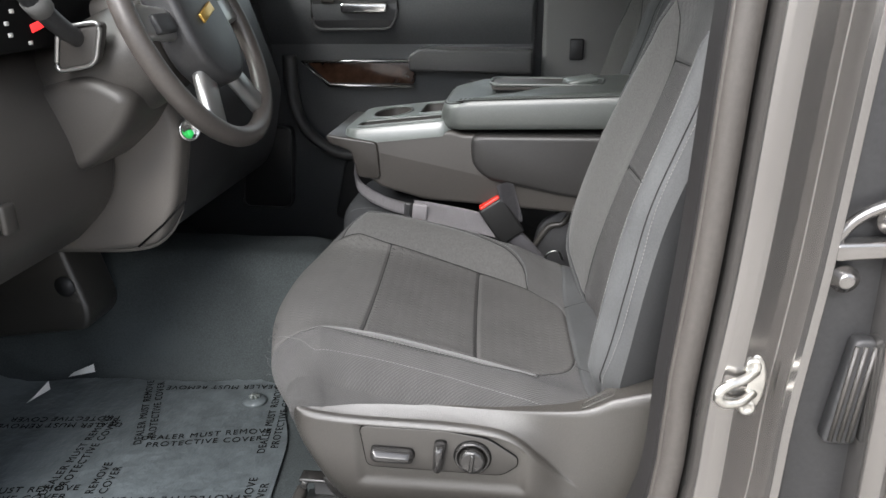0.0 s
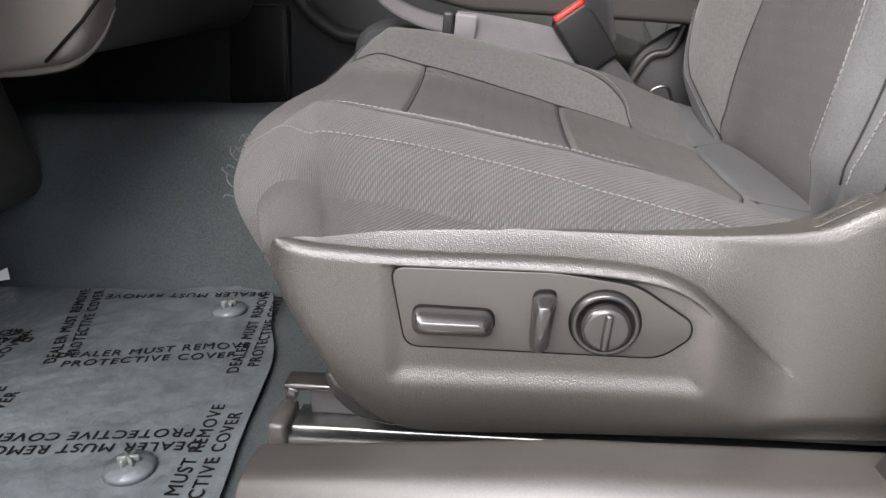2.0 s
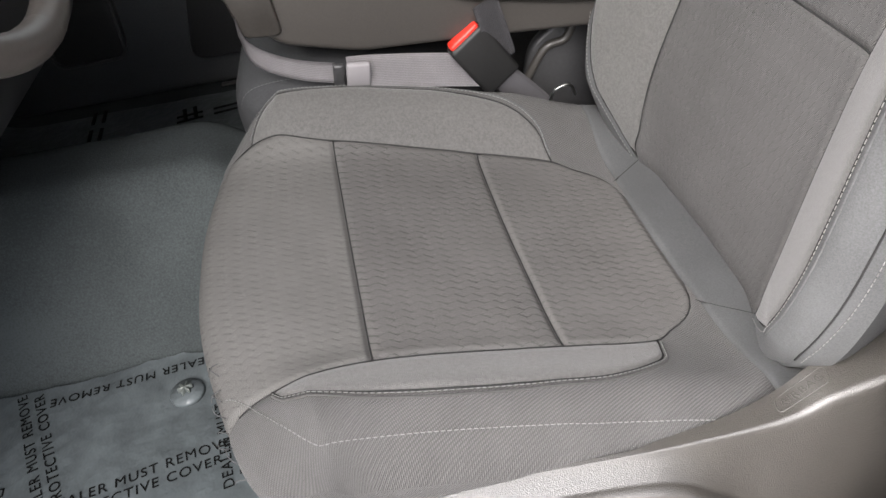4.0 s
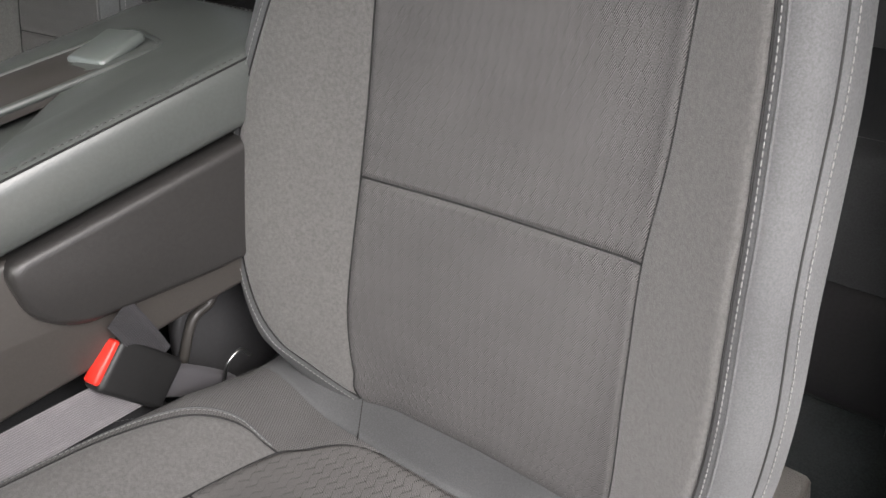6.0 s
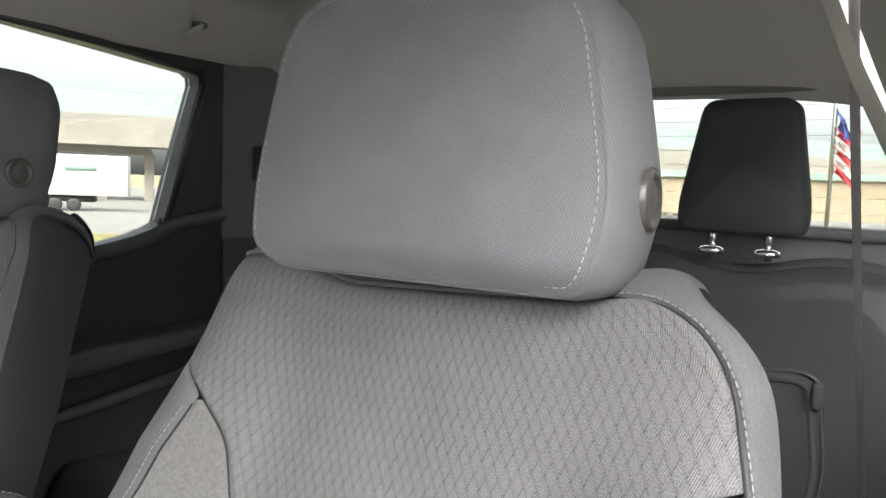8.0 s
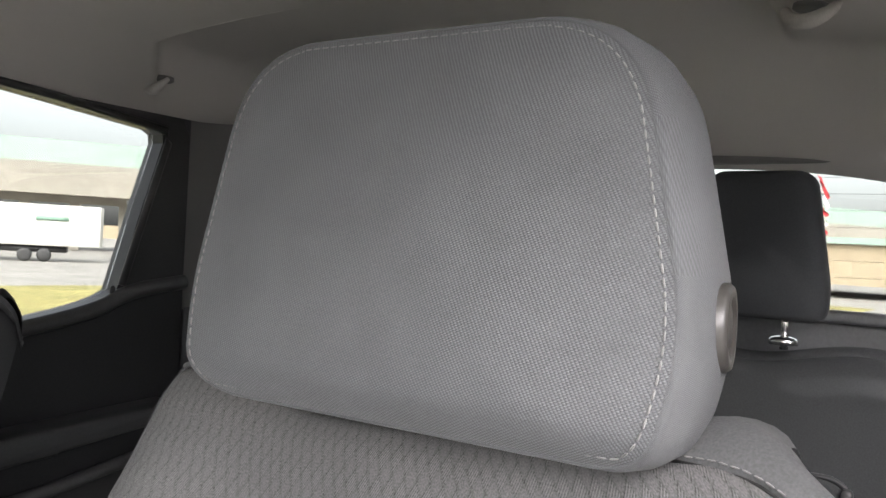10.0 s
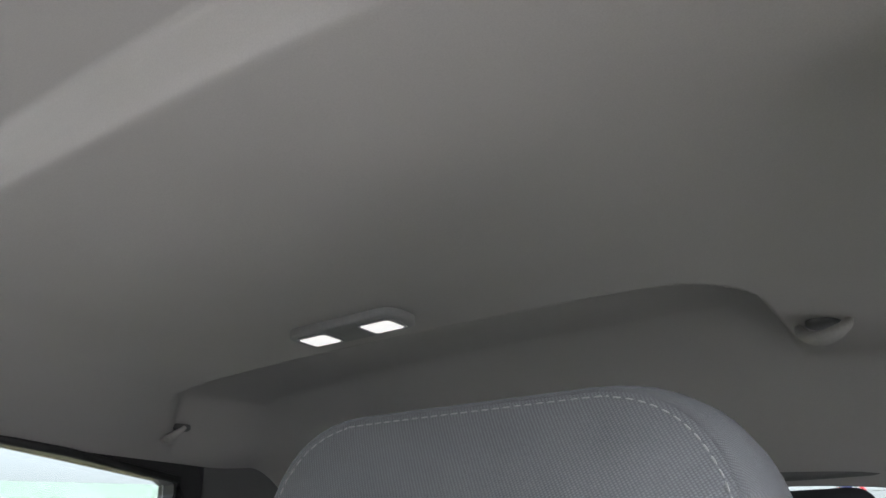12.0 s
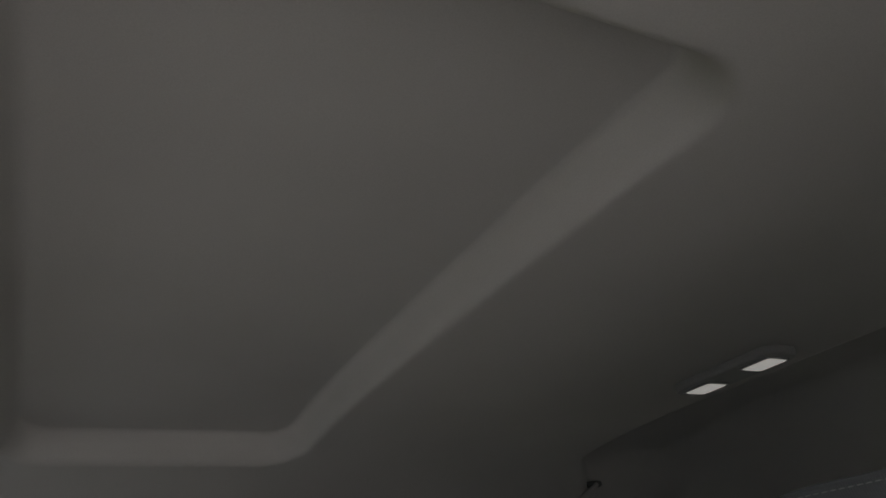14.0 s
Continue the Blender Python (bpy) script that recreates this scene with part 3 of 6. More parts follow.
    for y0, y1 in ((0.111, 0.160), (-0.108, -0.150)):
        part("band_seam", tube([c_place(c_s(0.154) + t * 0.062, y0 + (y1 - y0) * t, 0.0006)[0] for t in np.linspace(0, 1, 14)], 0.0009, 6), SEAM, cushion)
    # sewn seams across and along the insert
    for s in (s1, s2):
        part("cross_seam", tube([c_place(s, y, 0.0034)[0] for y in np.linspace(-yi(s), yi(s), 40)], 0.0009, 6), SEAM, cushion)
    for k in (-1, 1):
        part("edge_seam", tube([c_place(s, k * yi(s), 0.0026)[0] for s in np.linspace(c_s(-0.33), s3 - 0.004, 70)], 0.0008, 6), SEAM, cushion)
    rng = random.Random(4)
    for k in range(9):
        p, o = c_place(c_s(-0.33) - 0.004 * k, -0.13 - 0.014 * k + 0.004 * rng.random())
        a, b = Vector((-1, rng.uniform(-0.8, 0.8), rng.uniform(-0.3, 1.0))), Vector((0, rng.uniform(-1, 1), rng.uniform(-1, 1)))
        part("loose_thread", tube(spline([p, p + a * 0.004, p + a * 0.008 + b * 0.002, p + a * 0.009 + b * 0.007], 8), 0.00045, 5), CLOTH_BAND, cushion, "frayed loose thread")
    # backrest
    back = part("backrest", grid(lambda u, v: b_place(u * b_len, (v - 0.5) * 1.9, 0.02)[0], 30, 20), SEAM, seat, "foam core under the covers")
    z0, t1, t2, z9 = 0.01, b_s(0.525), b_s(0.703), b_len
    ub, lb, top = b_s(0.803), b_s(0.262), b_s(0.8915)
    # half-widths of the insert, of the plush bolsters and of the outer seam, towards the middle of the cab and towards the door
    IN_I = [(0, 0.72), (b_s(0.27), 0.64), (b_s(0.30), 0.565), (b_s(0.38), 0.515), (b_s(0.49), 0.467), (b_s(0.584), 0.467), (b_s(0.68), 0.512), (t2, 0.530), (b_s(0.729), 0.562), (b_s(0.765), 0.635), (b_s(0.795), 0.77), (b_s(0.811), 0.89), (b_s(0.828), 0.975), (b_len, 0.98)]
    IN_S = [(lb, 0.65), (b_s(0.29), 0.70), (b_s(0.327), 0.77), (b_s(0.36), 0.825), (b_s(0.42), 0.862), (b_s(0.566), 0.868), (b_s(0.66), 0.835), (b_s(0.725), 0.800), (ub, 0.775)]
    OUT_I = [(0, 0.70), (b_s(0.27), 0.66), (b_s(0.30), 0.60), (b_s(0.378), 0.553), (b_s(0.447), 0.540), (t1, 0.543), (b_s(0.602), 0.576), (t2, 0.600), (b_s(0.732), 0.639), (b_s(0.762), 0.716), (b_s(0.788), 0.821), (ub, 0.905)]
    OUT_S = [(lb, 0.67), (b_s(0.275), 0.74), (b_s(0.31), 0.81), (b_s(0.37), 0.843), (b_s(0.45), 0.849), (b_s(0.555), 0.848), (b_s(0.64), 0.836), (b_s(0.70), 0.832), (b_s(0.787), 0.821), (ub, 0.905)]
    OUT_B = [(0, 0.90), (b_s(0.30), 0.955), (b_s(0.45), 0.970), (b_s(0.577), 0.963), (b_s(0.715), 0.966), (b_s(0.765), 0.963), (ub, 0.944), (b_s(0.829), 0.928), (b_s(0.854), 0.914), (b_s(0.871), 0.896), (b_s(0.881), 0.855), (b_s(0.888), 0.770), (top, 0.640), (b_len, 0.62)]

    def qi(s, k):
        return curve_at(IN_I if k > 0 else OUT_I, s) if k > 0 or s < ub else curve_at(OUT_B, s)

    def qs(s, k):
        return max(curve_at(IN_S if k > 0 else OUT_S, s), qi(s, k))

    def qb(s):
        return max(curve_at(OUT_B, s), qi(s, -1))

    for nm, a, b, ends in (("lower_insert_panel", z0, t1, (False, True)), ("middle_insert_panel", t1, t2, (True, True)), ("upper_insert_panel", t2, top, (True, True))):
        part(nm, panel(b_place, a, b, lambda s: -qi(s, -1), lambda s: qi(s, 1), 60, 44, ends, scale=0.28), CLOTH_UPPER if a == t2 else CLOTH_BACK, back, "lozenge-woven grey cloth panel")
    part("top_band", panel(b_place, top, z9, lambda s: -0.64, lambda s: 0.985, 14, 40, (True, False), 0.003, scale=0.28), CLOTH_BAND, back, "smooth cloth over the top edge")
    part("top_piping", tube([b_place(top, q, 0.0005)[0] for q in np.linspace(-0.64, 0.985, 50)], 0.0020, 6), CLOTH_BAND, back)
    for k in (-1, 1):
        a, b = (lambda s: qi(s, 1), lambda s: qs(s, 1)) if k > 0 else (lambda s: -qs(s, -1), lambda s: -qi(s, -1))
        part("bolster_panel", panel(b_place, lb, b_s(0.79), a, b, 90, 14, (False, False), 0.003, scale=0.28), CLOTH_PLUSH, back, "lighter plush grey bolster panel")
        a, b = (lambda s: min(qs(s, 1), 0.985), lambda s: 1.0) if k > 0 else (lambda s: -1.0, lambda s: -qb(s))
        part("border_band", panel(b_place, z0, z9, a, b, 120, 12, (False, False), 0.003, scale=0.28, edges=(k > 0, k < 0)), CLOTH_BAND, back)

        def flank(u, v, k=k):
            e, _ = b_place(u * b_len, k * 1.0)
            depth = 0.003 + 0.112 * smooth(0.985, 0.78, u)
            return Vector((e.x + depth * v, e.y + k * 0.001 * math.sin(math.pi * min(1.0, v * 2)) * smooth(0.94, 0.8, u) - k * 0.060 * v**1.2 * smooth(0.97, 0.80, u), e.z - 0.012 * v * smooth(1.0, 0.9, u) - 0.024 * v * smooth(0.82, 0.92, u)))

        part("side_panel", grid(flank, 70, 10, lambda u, v: (u * b_len, v * 0.1)), FLANK, back, "smooth cloth side panel")
        p, o = seam_row(b_place, lambda s, k=k: k * (qs(s, k) + 0.018), lb, b_s(0.787))
        part("stitching", stitches(p, o), THREAD, back, "pale grey contrast stitching")
        part("bolster_seam", tube([b_place(s, k * qs(s, k), 0.0022)[0] for s in np.linspace(lb, b_s(0.787), 90)], 0.0009, 6), SEAM, back)
        part("welt", tube([b_place(s, k * (qs(s, k) + 0.033), 0.0)[0] for s in np.linspace(b_s(0.30), b_s(0.785), 90)], 0.0011, 6), CLOTH_BAND, back, "rolled welt beside the stitching")
        part("edge_seam", tube([b_place(s, k * qi(s, k), 0.0028)[0] for s in np.linspace(lb, ub, 90)], 0.0008, 6), SEAM, back)
    part("shoulder_band", panel(b_place, z0, ub, lambda s: -qb(s), lambda s: -qs(s, -1), 100, 12, (False, False), 0.003, scale=0.28), CLOTH_BAND, back, "smooth cloth band beside the bolster")
    p, o = seam_row(b_place, lambda s: -min(0.985, qb(s) + 0.016), b_s(0.30), top, 200)
    part("stitching", stitches(p, o), THREAD, back, "pale grey contrast stitching")
    part("outer_seam", tube([b_place(s, -qb(s), 0.0022)[0] for s in np.linspace(b_s(0.30), top, 120)], 0.0008, 6), SEAM, back)
    for s in (t1, t2):
        part("cross_seam", tube([b_place(s, q, 0.0032)[0] for q in np.linspace(-qi(s, -1), qi(s, 1), 40)], 0.0010, 6), SEAM, back)

    def shell(u, v):
        q = (v - 0.5) * 2
        e, _ = b_place(u * b_len, q)
        depth = 0.003 + 0.112 * smooth(0.985, 0.78, u)
        wide = abs(b_place(u * b_len, 1.0 if q > 0 else -1.0)[0].y)
        return Vector((e.x + depth + 0.02 * (1 - q * q) * smooth(0.98, 0.8, u), e.y * (1 - 0.06 * smooth(0.97, 0.80, u) / wide), e.z - 0.012 * smooth(1.0, 0.9, u)))

    part("top_cover", grid(lambda u, v: b_place(b_len, (v - 0.5) * 2)[0].lerp(shell(1.0, v), u) + Vector((0, 0, -0.006 * u)), 6, 24), CLOTH_BAND, back)
    part("back_shell", grid(shell, 70, 14), CLOTH_DARK, back, "dark rear cover of the backrest")
    for k in (-1, 1):
        part("recliner", prism(rounded([(0.16, 0.13), (0.30, 0.13), (0.31, 0.27), (0.25, 0.30), (0.20, 0.24)], 0.02), "y", k * 0.245 - 0.008, k * 0.245 + 0.008, 0.004), PLASTIC_DARK, seat, "black recliner cover")

    # head restraint
    outline = rounded([(-0.132, 0.900), (0.112, 0.900), (0.1225, 0.955), (0.114, 1.092), (-0.109, 1.092), (-0.142, 0.955)], 0.05, 8)
    cy, cz = 0.0, 0.985

    def lean(z, y=0.0):
        return 0.312 + (z - 0.905) * 0.20 - 0.06 * y

    def face(u, v):
        a, b = outline[int(round(v * len(outline))) % len(outline)]
        y, z = cy + (a - cy) * u, cz + (b - cz) * u
        under = 0.030 * (max(0.0, 0.925 - z) / 0.035) ** 2
        return Vector((lean(z, y) + under - 0.014 * (1 - u**2) + 0.0009 * math.exp(-(((1 - u) / 0.03) ** 2)), y, z))

    head = part("head_restraint", grid(face, 16, len(outline), lambda u, v: ((outline[int(round(v * len(outline))) % len(outline)][0]) * u, (outline[int(round(v * len(outline))) % len(outline)][1] - cz) * u), True), CLOTH_HEAD, seat, "grey cloth head restraint with pale stitching")
    rings = []
    for d, g in ((0.0009, 1.0), (0.0006, 1.011), (0.0038, 1.026), (0.018, 1.05), (0.045, 1.06), (0.075, 1.04), (0.10, 0.98), (0.115, 0.82), (0.122, 0.5), (0.124, 0.1)):
        rings.append([Vector((lean(b, a) + d + 0.030 * (max(0.0, 0.925 - b) / 0.035) ** 2, cy + (a - cy) * g, cz + (b - cz) * g)) for a, b in outline])
    b = bmesh.new()
    lay = b.loops.layers.uv.new("UVMap")
    vs = [[b.verts.new(p) for p in r] for r in rings]
    for i in range(len(rings) - 1):
        for j in range(len(outline)):
            j2 = (j + 1) % len(outline)
            f = b.faces.new((vs[i][j], vs[i][j2], vs[i + 1][j2], vs[i + 1][j]))
            for loop, (ii, jj) in zip(f.loops, ((i, j), (i, j + 1), (i + 1, j + 1), (i + 1, j))):
                loop[lay].uv = (jj * 0.0148, (0.0, 0.005, 0.009, 0.024, 0.052, 0.082, 0.108, 0.130, 0.165, 0.21)[ii])
    part("side_band", b, CLOTH_HEAD, head, "grey cloth side band")
    ring = [Vector((lean(b, a) - 0.0005 + 0.030 * (max(0.0, 0.925 - (cz + (b - cz) * 0.975)) / 0.035) ** 2, cy + (a - cy) * 0.975, cz + (b - cz) * 0.975)) for a, b in outline]
    fine = [p for p in spline(ring + [ring[0]], 260)]
    first = next(i for i in range(260) if fine[i].z < 0.906 and fine[i + 1].z >= 0.906)
    fine = fine[first + 1 : 260] + fine[: first + 1]
    fine = [p for p in fine if p.z >= 0.9055]
    part("stitching", stitches(fine, [Vector((-1, 0, 0.15)).normalized()] * len(fine), 0.0043, 0.0014, 0.0005), THREAD, head, "pale grey contrast stitching")
    button = part("release_button", lathe([(0.0, -0.02), (0.019, -0.02), (0.0195, 0.003), (0.018, 0.005), (0.014, 0.005), (0.0135, 0.003), (0.009, 0.004), (0.0, 0.004)], (0.383, -0.1445, 0.957), (0.10, -1, 0.02), 28), PLASTIC_MID, head, "round grey plastic release button")
    for y in (-0.06, 0.06):
        part("post", tube([(0.40, y, 0.86), (0.375, y, 0.94)], 0.007, 10), STEEL, head, "steel post")
    if shield:
        seat_shield(seat)
    seat.location = Vector(at) + seat.location
    return seat


def seat_shield(seat):
    """The plastic shield on the door side, with its switches."""
    TOP = [(-0.243, 0.287), (-0.237, 0.2945), (-0.228, 0.2955), (-0.21, 0.290), (-0.19, 0.287), (-0.058, 0.284), (0.06, 0.281), (0.136, 0.283), (0.171, 0.289), (0.20, 0.304), (0.30, 0.33)]
    LEDGE = [(-0.243, 0.280), (-0.212, 0.276), (-0.138, 0.271), (-0.018, 0.2685), (0.045, 0.262), (0.075, 0.250), (0.105, 0.223), (0.134, 0.193), (0.155, 0.176), (0.20, 0.160), (0.30, 0.160)]
    BOT = [(-0.243, 0.25), (-0.225, 0.215), (-0.19, 0.155), (-0.165, 0.130), (-0.135, 0.1175), (-0.10, 0.1165), (0.0, 0.1205), (0.15, 0.125), (0.30, 0.131)]

    def skin(u, v):
        x = -0.243 + 0.543 * u
        t, l, b = curve_at(TOP, x), curve_at(LEDGE, x), curve_at(BOT, x)
        l = max(min(l, t - 0.003), b + 0.012)
        k = smooth(0.172, 0.09, x)
        nose = 0.030 * math.exp(-(x + 0.243) / 0.014)
        inner = curve_at([(-0.243, -0.282), (0.03, -0.280), (0.06, -0.275), (0.12, -0.266), (0.18, -0.251), (0.24, -0.238), (0.30, -0.228)], x)
        if v < 0.12:  # flat shelf beside the cushion
            w = v / 0.12
            z = t + 0.001 - 0.001 * w
            y = inner + (-0.284 - inner) * w
        elif v < 0.3:  # lip down to the ledge
            w = (v - 0.12) / 0.18
            z = t + (l - t) * w
            y = -0.284 - 0.008 * w**1.5 - 0.0085 * k * w
        elif v < 0.45:  # rounded crease
            w = (v - 0.3) / 0.15
            z = l - 0.009 * (1 - math.cos(w * math.pi / 2))
            y = -0.292 - 0.0085 * k - 0.011 * k * math.sin(w * math.pi / 2)
        else:
            w = (v - 0.45) / 0.55
            z = (l - 0.009) + (b - l + 0.009) * w
            y = -0.292 - 0.0195 * (k + (1 - k) * smooth(0.0, 0.8, w)) - 0.002 * math.sin(math.pi * w) + 0.012 * w**6
            ex, ez = abs(x + 0.030) - 0.110, abs(z - 0.222) - 0.047
            sunk = math.hypot(max(ex, 0), max(ez, 0)) + min(max(ex, ez), 0)
            y += 0.0050 * smooth(0.011, -0.007, sunk)
        if v > 0.12 and k < 1:  # behind the crease the side runs smoothly down to its lower edge
            fall = min(max((t - z) / max(t - b, 0.01), 0.0), 1.0)
            y = k * y + (1 - k) * (-0.284 - 0.025 * fall + 0.010 * smooth(0.85, 1.0, fall))
        return Vector((x, y + nose, z))

    body = part("side_shield", grid(skin, 200, 80), PLASTIC, seat, "grained dark plastic seat side shield")
    # recessed switch panel
    plate = rounded([(-0.1405, 0.2620), (-0.02, 0.2605), (0.035, 0.252), (0.0745, 0.225), (0.0745, 0.213), (0.054, 0.1960), (-0.132, 0.1985)], 0.011, 6)
    big = [((x + 0.033) * 1.009 - 0.033, (z - 0.23) * 1.022 + 0.23) for x, z in plate]
    part("panel_shade", prism(big, "y", -0.3108, -0.298), INK_AND_SHADE, body)
    bezel = part("switch_panel", prism(plate, "y", -0.3146, -0.302, 0.0009), PLASTIC_MID, body, "smooth plastic switch panel")
    def faceted(outline, out, slim):
        """A switch cap: straight flanks, a chamfer and a flat face."""
        cx, cz = sum(p[0] for p in outline) / len(outline), sum(p[1] for p in outline) / len(outline)
        w, h = max(p[0] for p in outline) - cx, max(p[1] for p in outline) - cz
        return loft([[Vector((cx + (x - cx) * (1 - g / w), y, cz + (z - cz) * (1 - g / h))) for x, z in outline] for y, g in ((-0.308, 0.0), (-0.3146 - out * 0.55, 0.0), (-0.3146 - out * 0.65, 0.0006), (-0.3146 - out * 0.96, slim), (-0.3146 - out, slim + 0.0006))])

    slide = rounded([(-0.1250, 0.2330), (-0.0660, 0.2312), (-0.0652, 0.2135), (-0.1245, 0.2140)], 0.0088, 6)
    recline = rounded([(-0.0372, 0.2465), (-0.0200, 0.2470), (-0.0262, 0.2040), (-0.0398, 0.2035)], 0.0068, 6)
    for nm, o, out, slim, words in (("slide_switch", slide, 0.019, 0.0052, "satin horizontal seat slide switch"), ("recline_switch", recline, 0.021, 0.0040, "satin upright recline switch")):
        cx, cz = sum(q[0] for q in o) / len(o), sum(q[1] for q in o) / len(o)
        part(nm, faceted(o, out, slim), SWITCH, bezel, words)
        # black plate a little larger than the cap: painted shade round the switch
        part(nm + "_shade", prism([(cx + (x - cx) * 1.03, cz + (z - cz) * 1.06) for x, z in o], "y", -0.3150, -0.31), INK_AND_SHADE, bezel)
    c = (0.014, -0.316, 0.2235)
    # black disc under the dial ring: painted shade round it
    part("dial_shade", lathe([(0.0258, -0.004), (0.0258, 0.0010), (0.0, 0.0010)], (c[0], -0.3146, c[2]), (0, -1, 0), 44), INK_AND_SHADE, bezel)
    knob = part("lumbar_dial", lathe([(0.0175, -0.002), (0.0175, 0.010), (0.0162, 0.0135), (0.013, 0.0145), (0.0, 0.0145)], c, (0, -1, 0), 40), SWITCH, bezel, "round satin lumbar dial")
    part("dial_ring", lathe([(0.0192, 0.001), (0.0200, 0.0045), (0.0222, 0.0055), (0.0240, 0.004), (0.0245, 0.0), (0.0245, -0.004), (0.0192, -0.004)], c, (0, -1, 0), 44), SWITCH, bezel, "raised ring round the dial")
    part("dial_rib", box((0.006, 0.006, 0.029), (0.014, -0.3315, 0.2235), 0.0025, 2, (0, 6, 0)), SWITCH, knob)
    bezel.location.y += 0.0033
    # embossed tag on the shelf
    def on_shelf(x, y, up=0.0):
        return Vector((x, y, curve_at(TOP, x) + 0.0006 + up))

    tag = part("embossed_tag", tube([on_shelf(x, y) for x, y in rounded([(0.158, -0.276), (0.202, -0.268), (0.204, -0.252), (0.160, -0.262)], 0.005, 4)], 0.0006, 6, True), PLASTIC, body, "small embossed tag")
    word = flat_word("AIRBAG", 0.0095)
    word.transform(pose(0, 0, 0, 0, 0, 11))
    for v in word.verts:
        v.co = on_shelf(0.181 + v.co.x, -0.2645 + v.co.y, v.co.z + 0.0002)
    part("lettering", word, PLASTIC_MID, tag, "embossed lettering")
    part("lower_valance", prism(rounded([(-0.20, 0.15), (-0.13, 0.12), (0.30, 0.12), (0.30, 0.16), (-0.16, 0.17)], 0.012), "y", -0.295, -0.25, 0.004), PLASTIC_DARK, seat)
    for y in (-0.265, 0.21):
        rail = part("seat_rail", box((0.56, 0.034, 0.013), (0.03, y, 0.083), 0.003), RAIL, seat, "dark painted steel seat rail")
        part("rail_cap", box((0.017, 0.044, 0.029), (-0.252, y, 0.090), 0.004), PLASTIC_MID, rail, "grey plastic end cap")
        part("upper_rail", box((0.50, 0.036, 0.0095), (0.01, y + 0.001, 0.0965), 0.002), STEEL, rail, "polished steel upper rail")
        part("rail_web", box((0.48, 0.016, 0.030), (0.012, y + 0.012, 0.116), 0.002), PLASTIC_DARK, rail)
    latch = part("latch_bar", box((0.060, 0.024, 0.006), (-0.218, -0.257, 0.131), 0.002), SWITCH, seat, "black latch plate with a bent tab")
    part("latch_tab", box((0.010, 0.004, 0.013), (-0.240, -0.270, 0.125), 0.0015, 2, (0, 20, 0)), SWITCH, latch)
    part("front_bracket", prism(rounded([(-0.205, 0.165), (-0.198, 0.140), (-0.180, 0.121), (-0.150, 0.114), (-0.100, 0.114), (-0.100, 0.165)], 0.014, 6), "y", -0.296, -0.250, 0.006, 3), SWITCH, seat, "dark curved rail bracket cover")


# ---- the cab ----
def floor_z(x, y):
    hump = 0.25
    def step(a, b, t):
        t = min(max((t - a) / (b - a), 0), 1)
        return t * t * (3 - 2 * t)
    z = hump * step(0.205, 0.37, y) * (1 - step(0.48, 0.64, y)) * (1 - 0.55 * step(-0.42, -0.20, x))
    z += 0.35 * step(-0.95, -1.45, x) if x < -0.95 else 0
    return z - 0.004


solo("floor", grid(lambda u, v: Vector((-1.5 + 3.0 * u, -0.40 + 1.595 * v, floor_z(-1.5 + 3.0 * u, -0.40 + 1.595 * v) + 0.0025 * noise.noise(Vector((u * 30, v * 16, 0))))), 120, 80), CARPET, "dark grey carpet on the cab floor", "floor", "structure")

cover = thing("floor_cover", (-0.65, -0.06, 0.0), "clear plastic protective floor film with black print", "floor cover")


def film_z(x, y):
    return 0.003 + max(0, floor_z(x, y) + 0.004) + 0.004 * abs(noise.noise(Vector((x * 9, y * 9, 2)))) + 0.002 * abs(noise.noise(Vector((x * 30, y * 22, 5))))


def film(u, v):
    x = -1.05 + 0.725 * u
    lo = curve_at([(-1.05, -0.37), (-0.325, -0.36)], x)
    hi = curve_at([(-1.05, 0.13), (-0.90, 0.185), (-0.66, 0.197), (-0.436, 0.203), (-0.400, 0.10), (-0.36, -0.012), (-0.342, -0.155), (-0.325, -0.26)], x) + 0.003 * noise.noise(Vector((x * 60, 0, 0)))
    y = lo + (hi - lo) * v
    return Vector((x, y, film_z(x, y)))


part("film", grid(film, 110, 70), FILM, cover)


def text(body, size, x, y, turn, parent, mirror=False):
    """Flat black lettering laid on the film."""
    bm = flat_word(body, size)
    if mirror:
        bmesh.ops.scale(bm, vec=(-1, 1, 1), verts=bm.verts)
    bm.transform(pose(x, y, 0, 0, 0, turn))
    for v in bm.verts:
        v.co.z += film_z(v.co.x, v.co.y) + 0.0012
    return part("lettering", bm, INK_AND_SHADE, parent, "black printed warning")


def print_at(x, y, turn, mirror=False):
    c, s = math.cos(radians(turn)), math.sin(radians(turn))
    for body, d in (("DEALER MUST REMOVE", 0.0115), ("PROTECTIVE COVER", -0.0115)):
        text(body, 0.021, x - s * d, y + c * d, turn, cover, mirror)


PASS_COVER = thing("floor_cover", (-0.6, 0.88, 0.0), "clear plastic protective film on the passenger floor", "floor cover")
part("film", grid(lambda u, v: Vector((-1.02 + 0.70 * u, 0.70 + 0.37 * v, film_z(-1.02 + 0.70 * u, 0.70 + 0.37 * v))), 60, 30), FILM, PASS_COVER)
for x, y, a in ((-0.62, 0.80, 14), (-0.48, 0.98, 8), (-0.78, 0.96, 95), (-0.55, 0.90, 100)):
    for d in (0.012, -0.012):
        c, s = math.cos(radians(a)), math.sin(radians(a))
        for k in range(3):
            e = (k - 1) * 0.085
            part("print_bar", box((0.060, 0.009, 0.0006), (x + c * e - s * d, y + s * e + c * d, film_z(x, y) + 0.004), 0.0, 1, (0, 0, a)), INK_AND_SHADE, PASS_COVER, "black print bar")
print_at(-0.522, -0.005, 12)
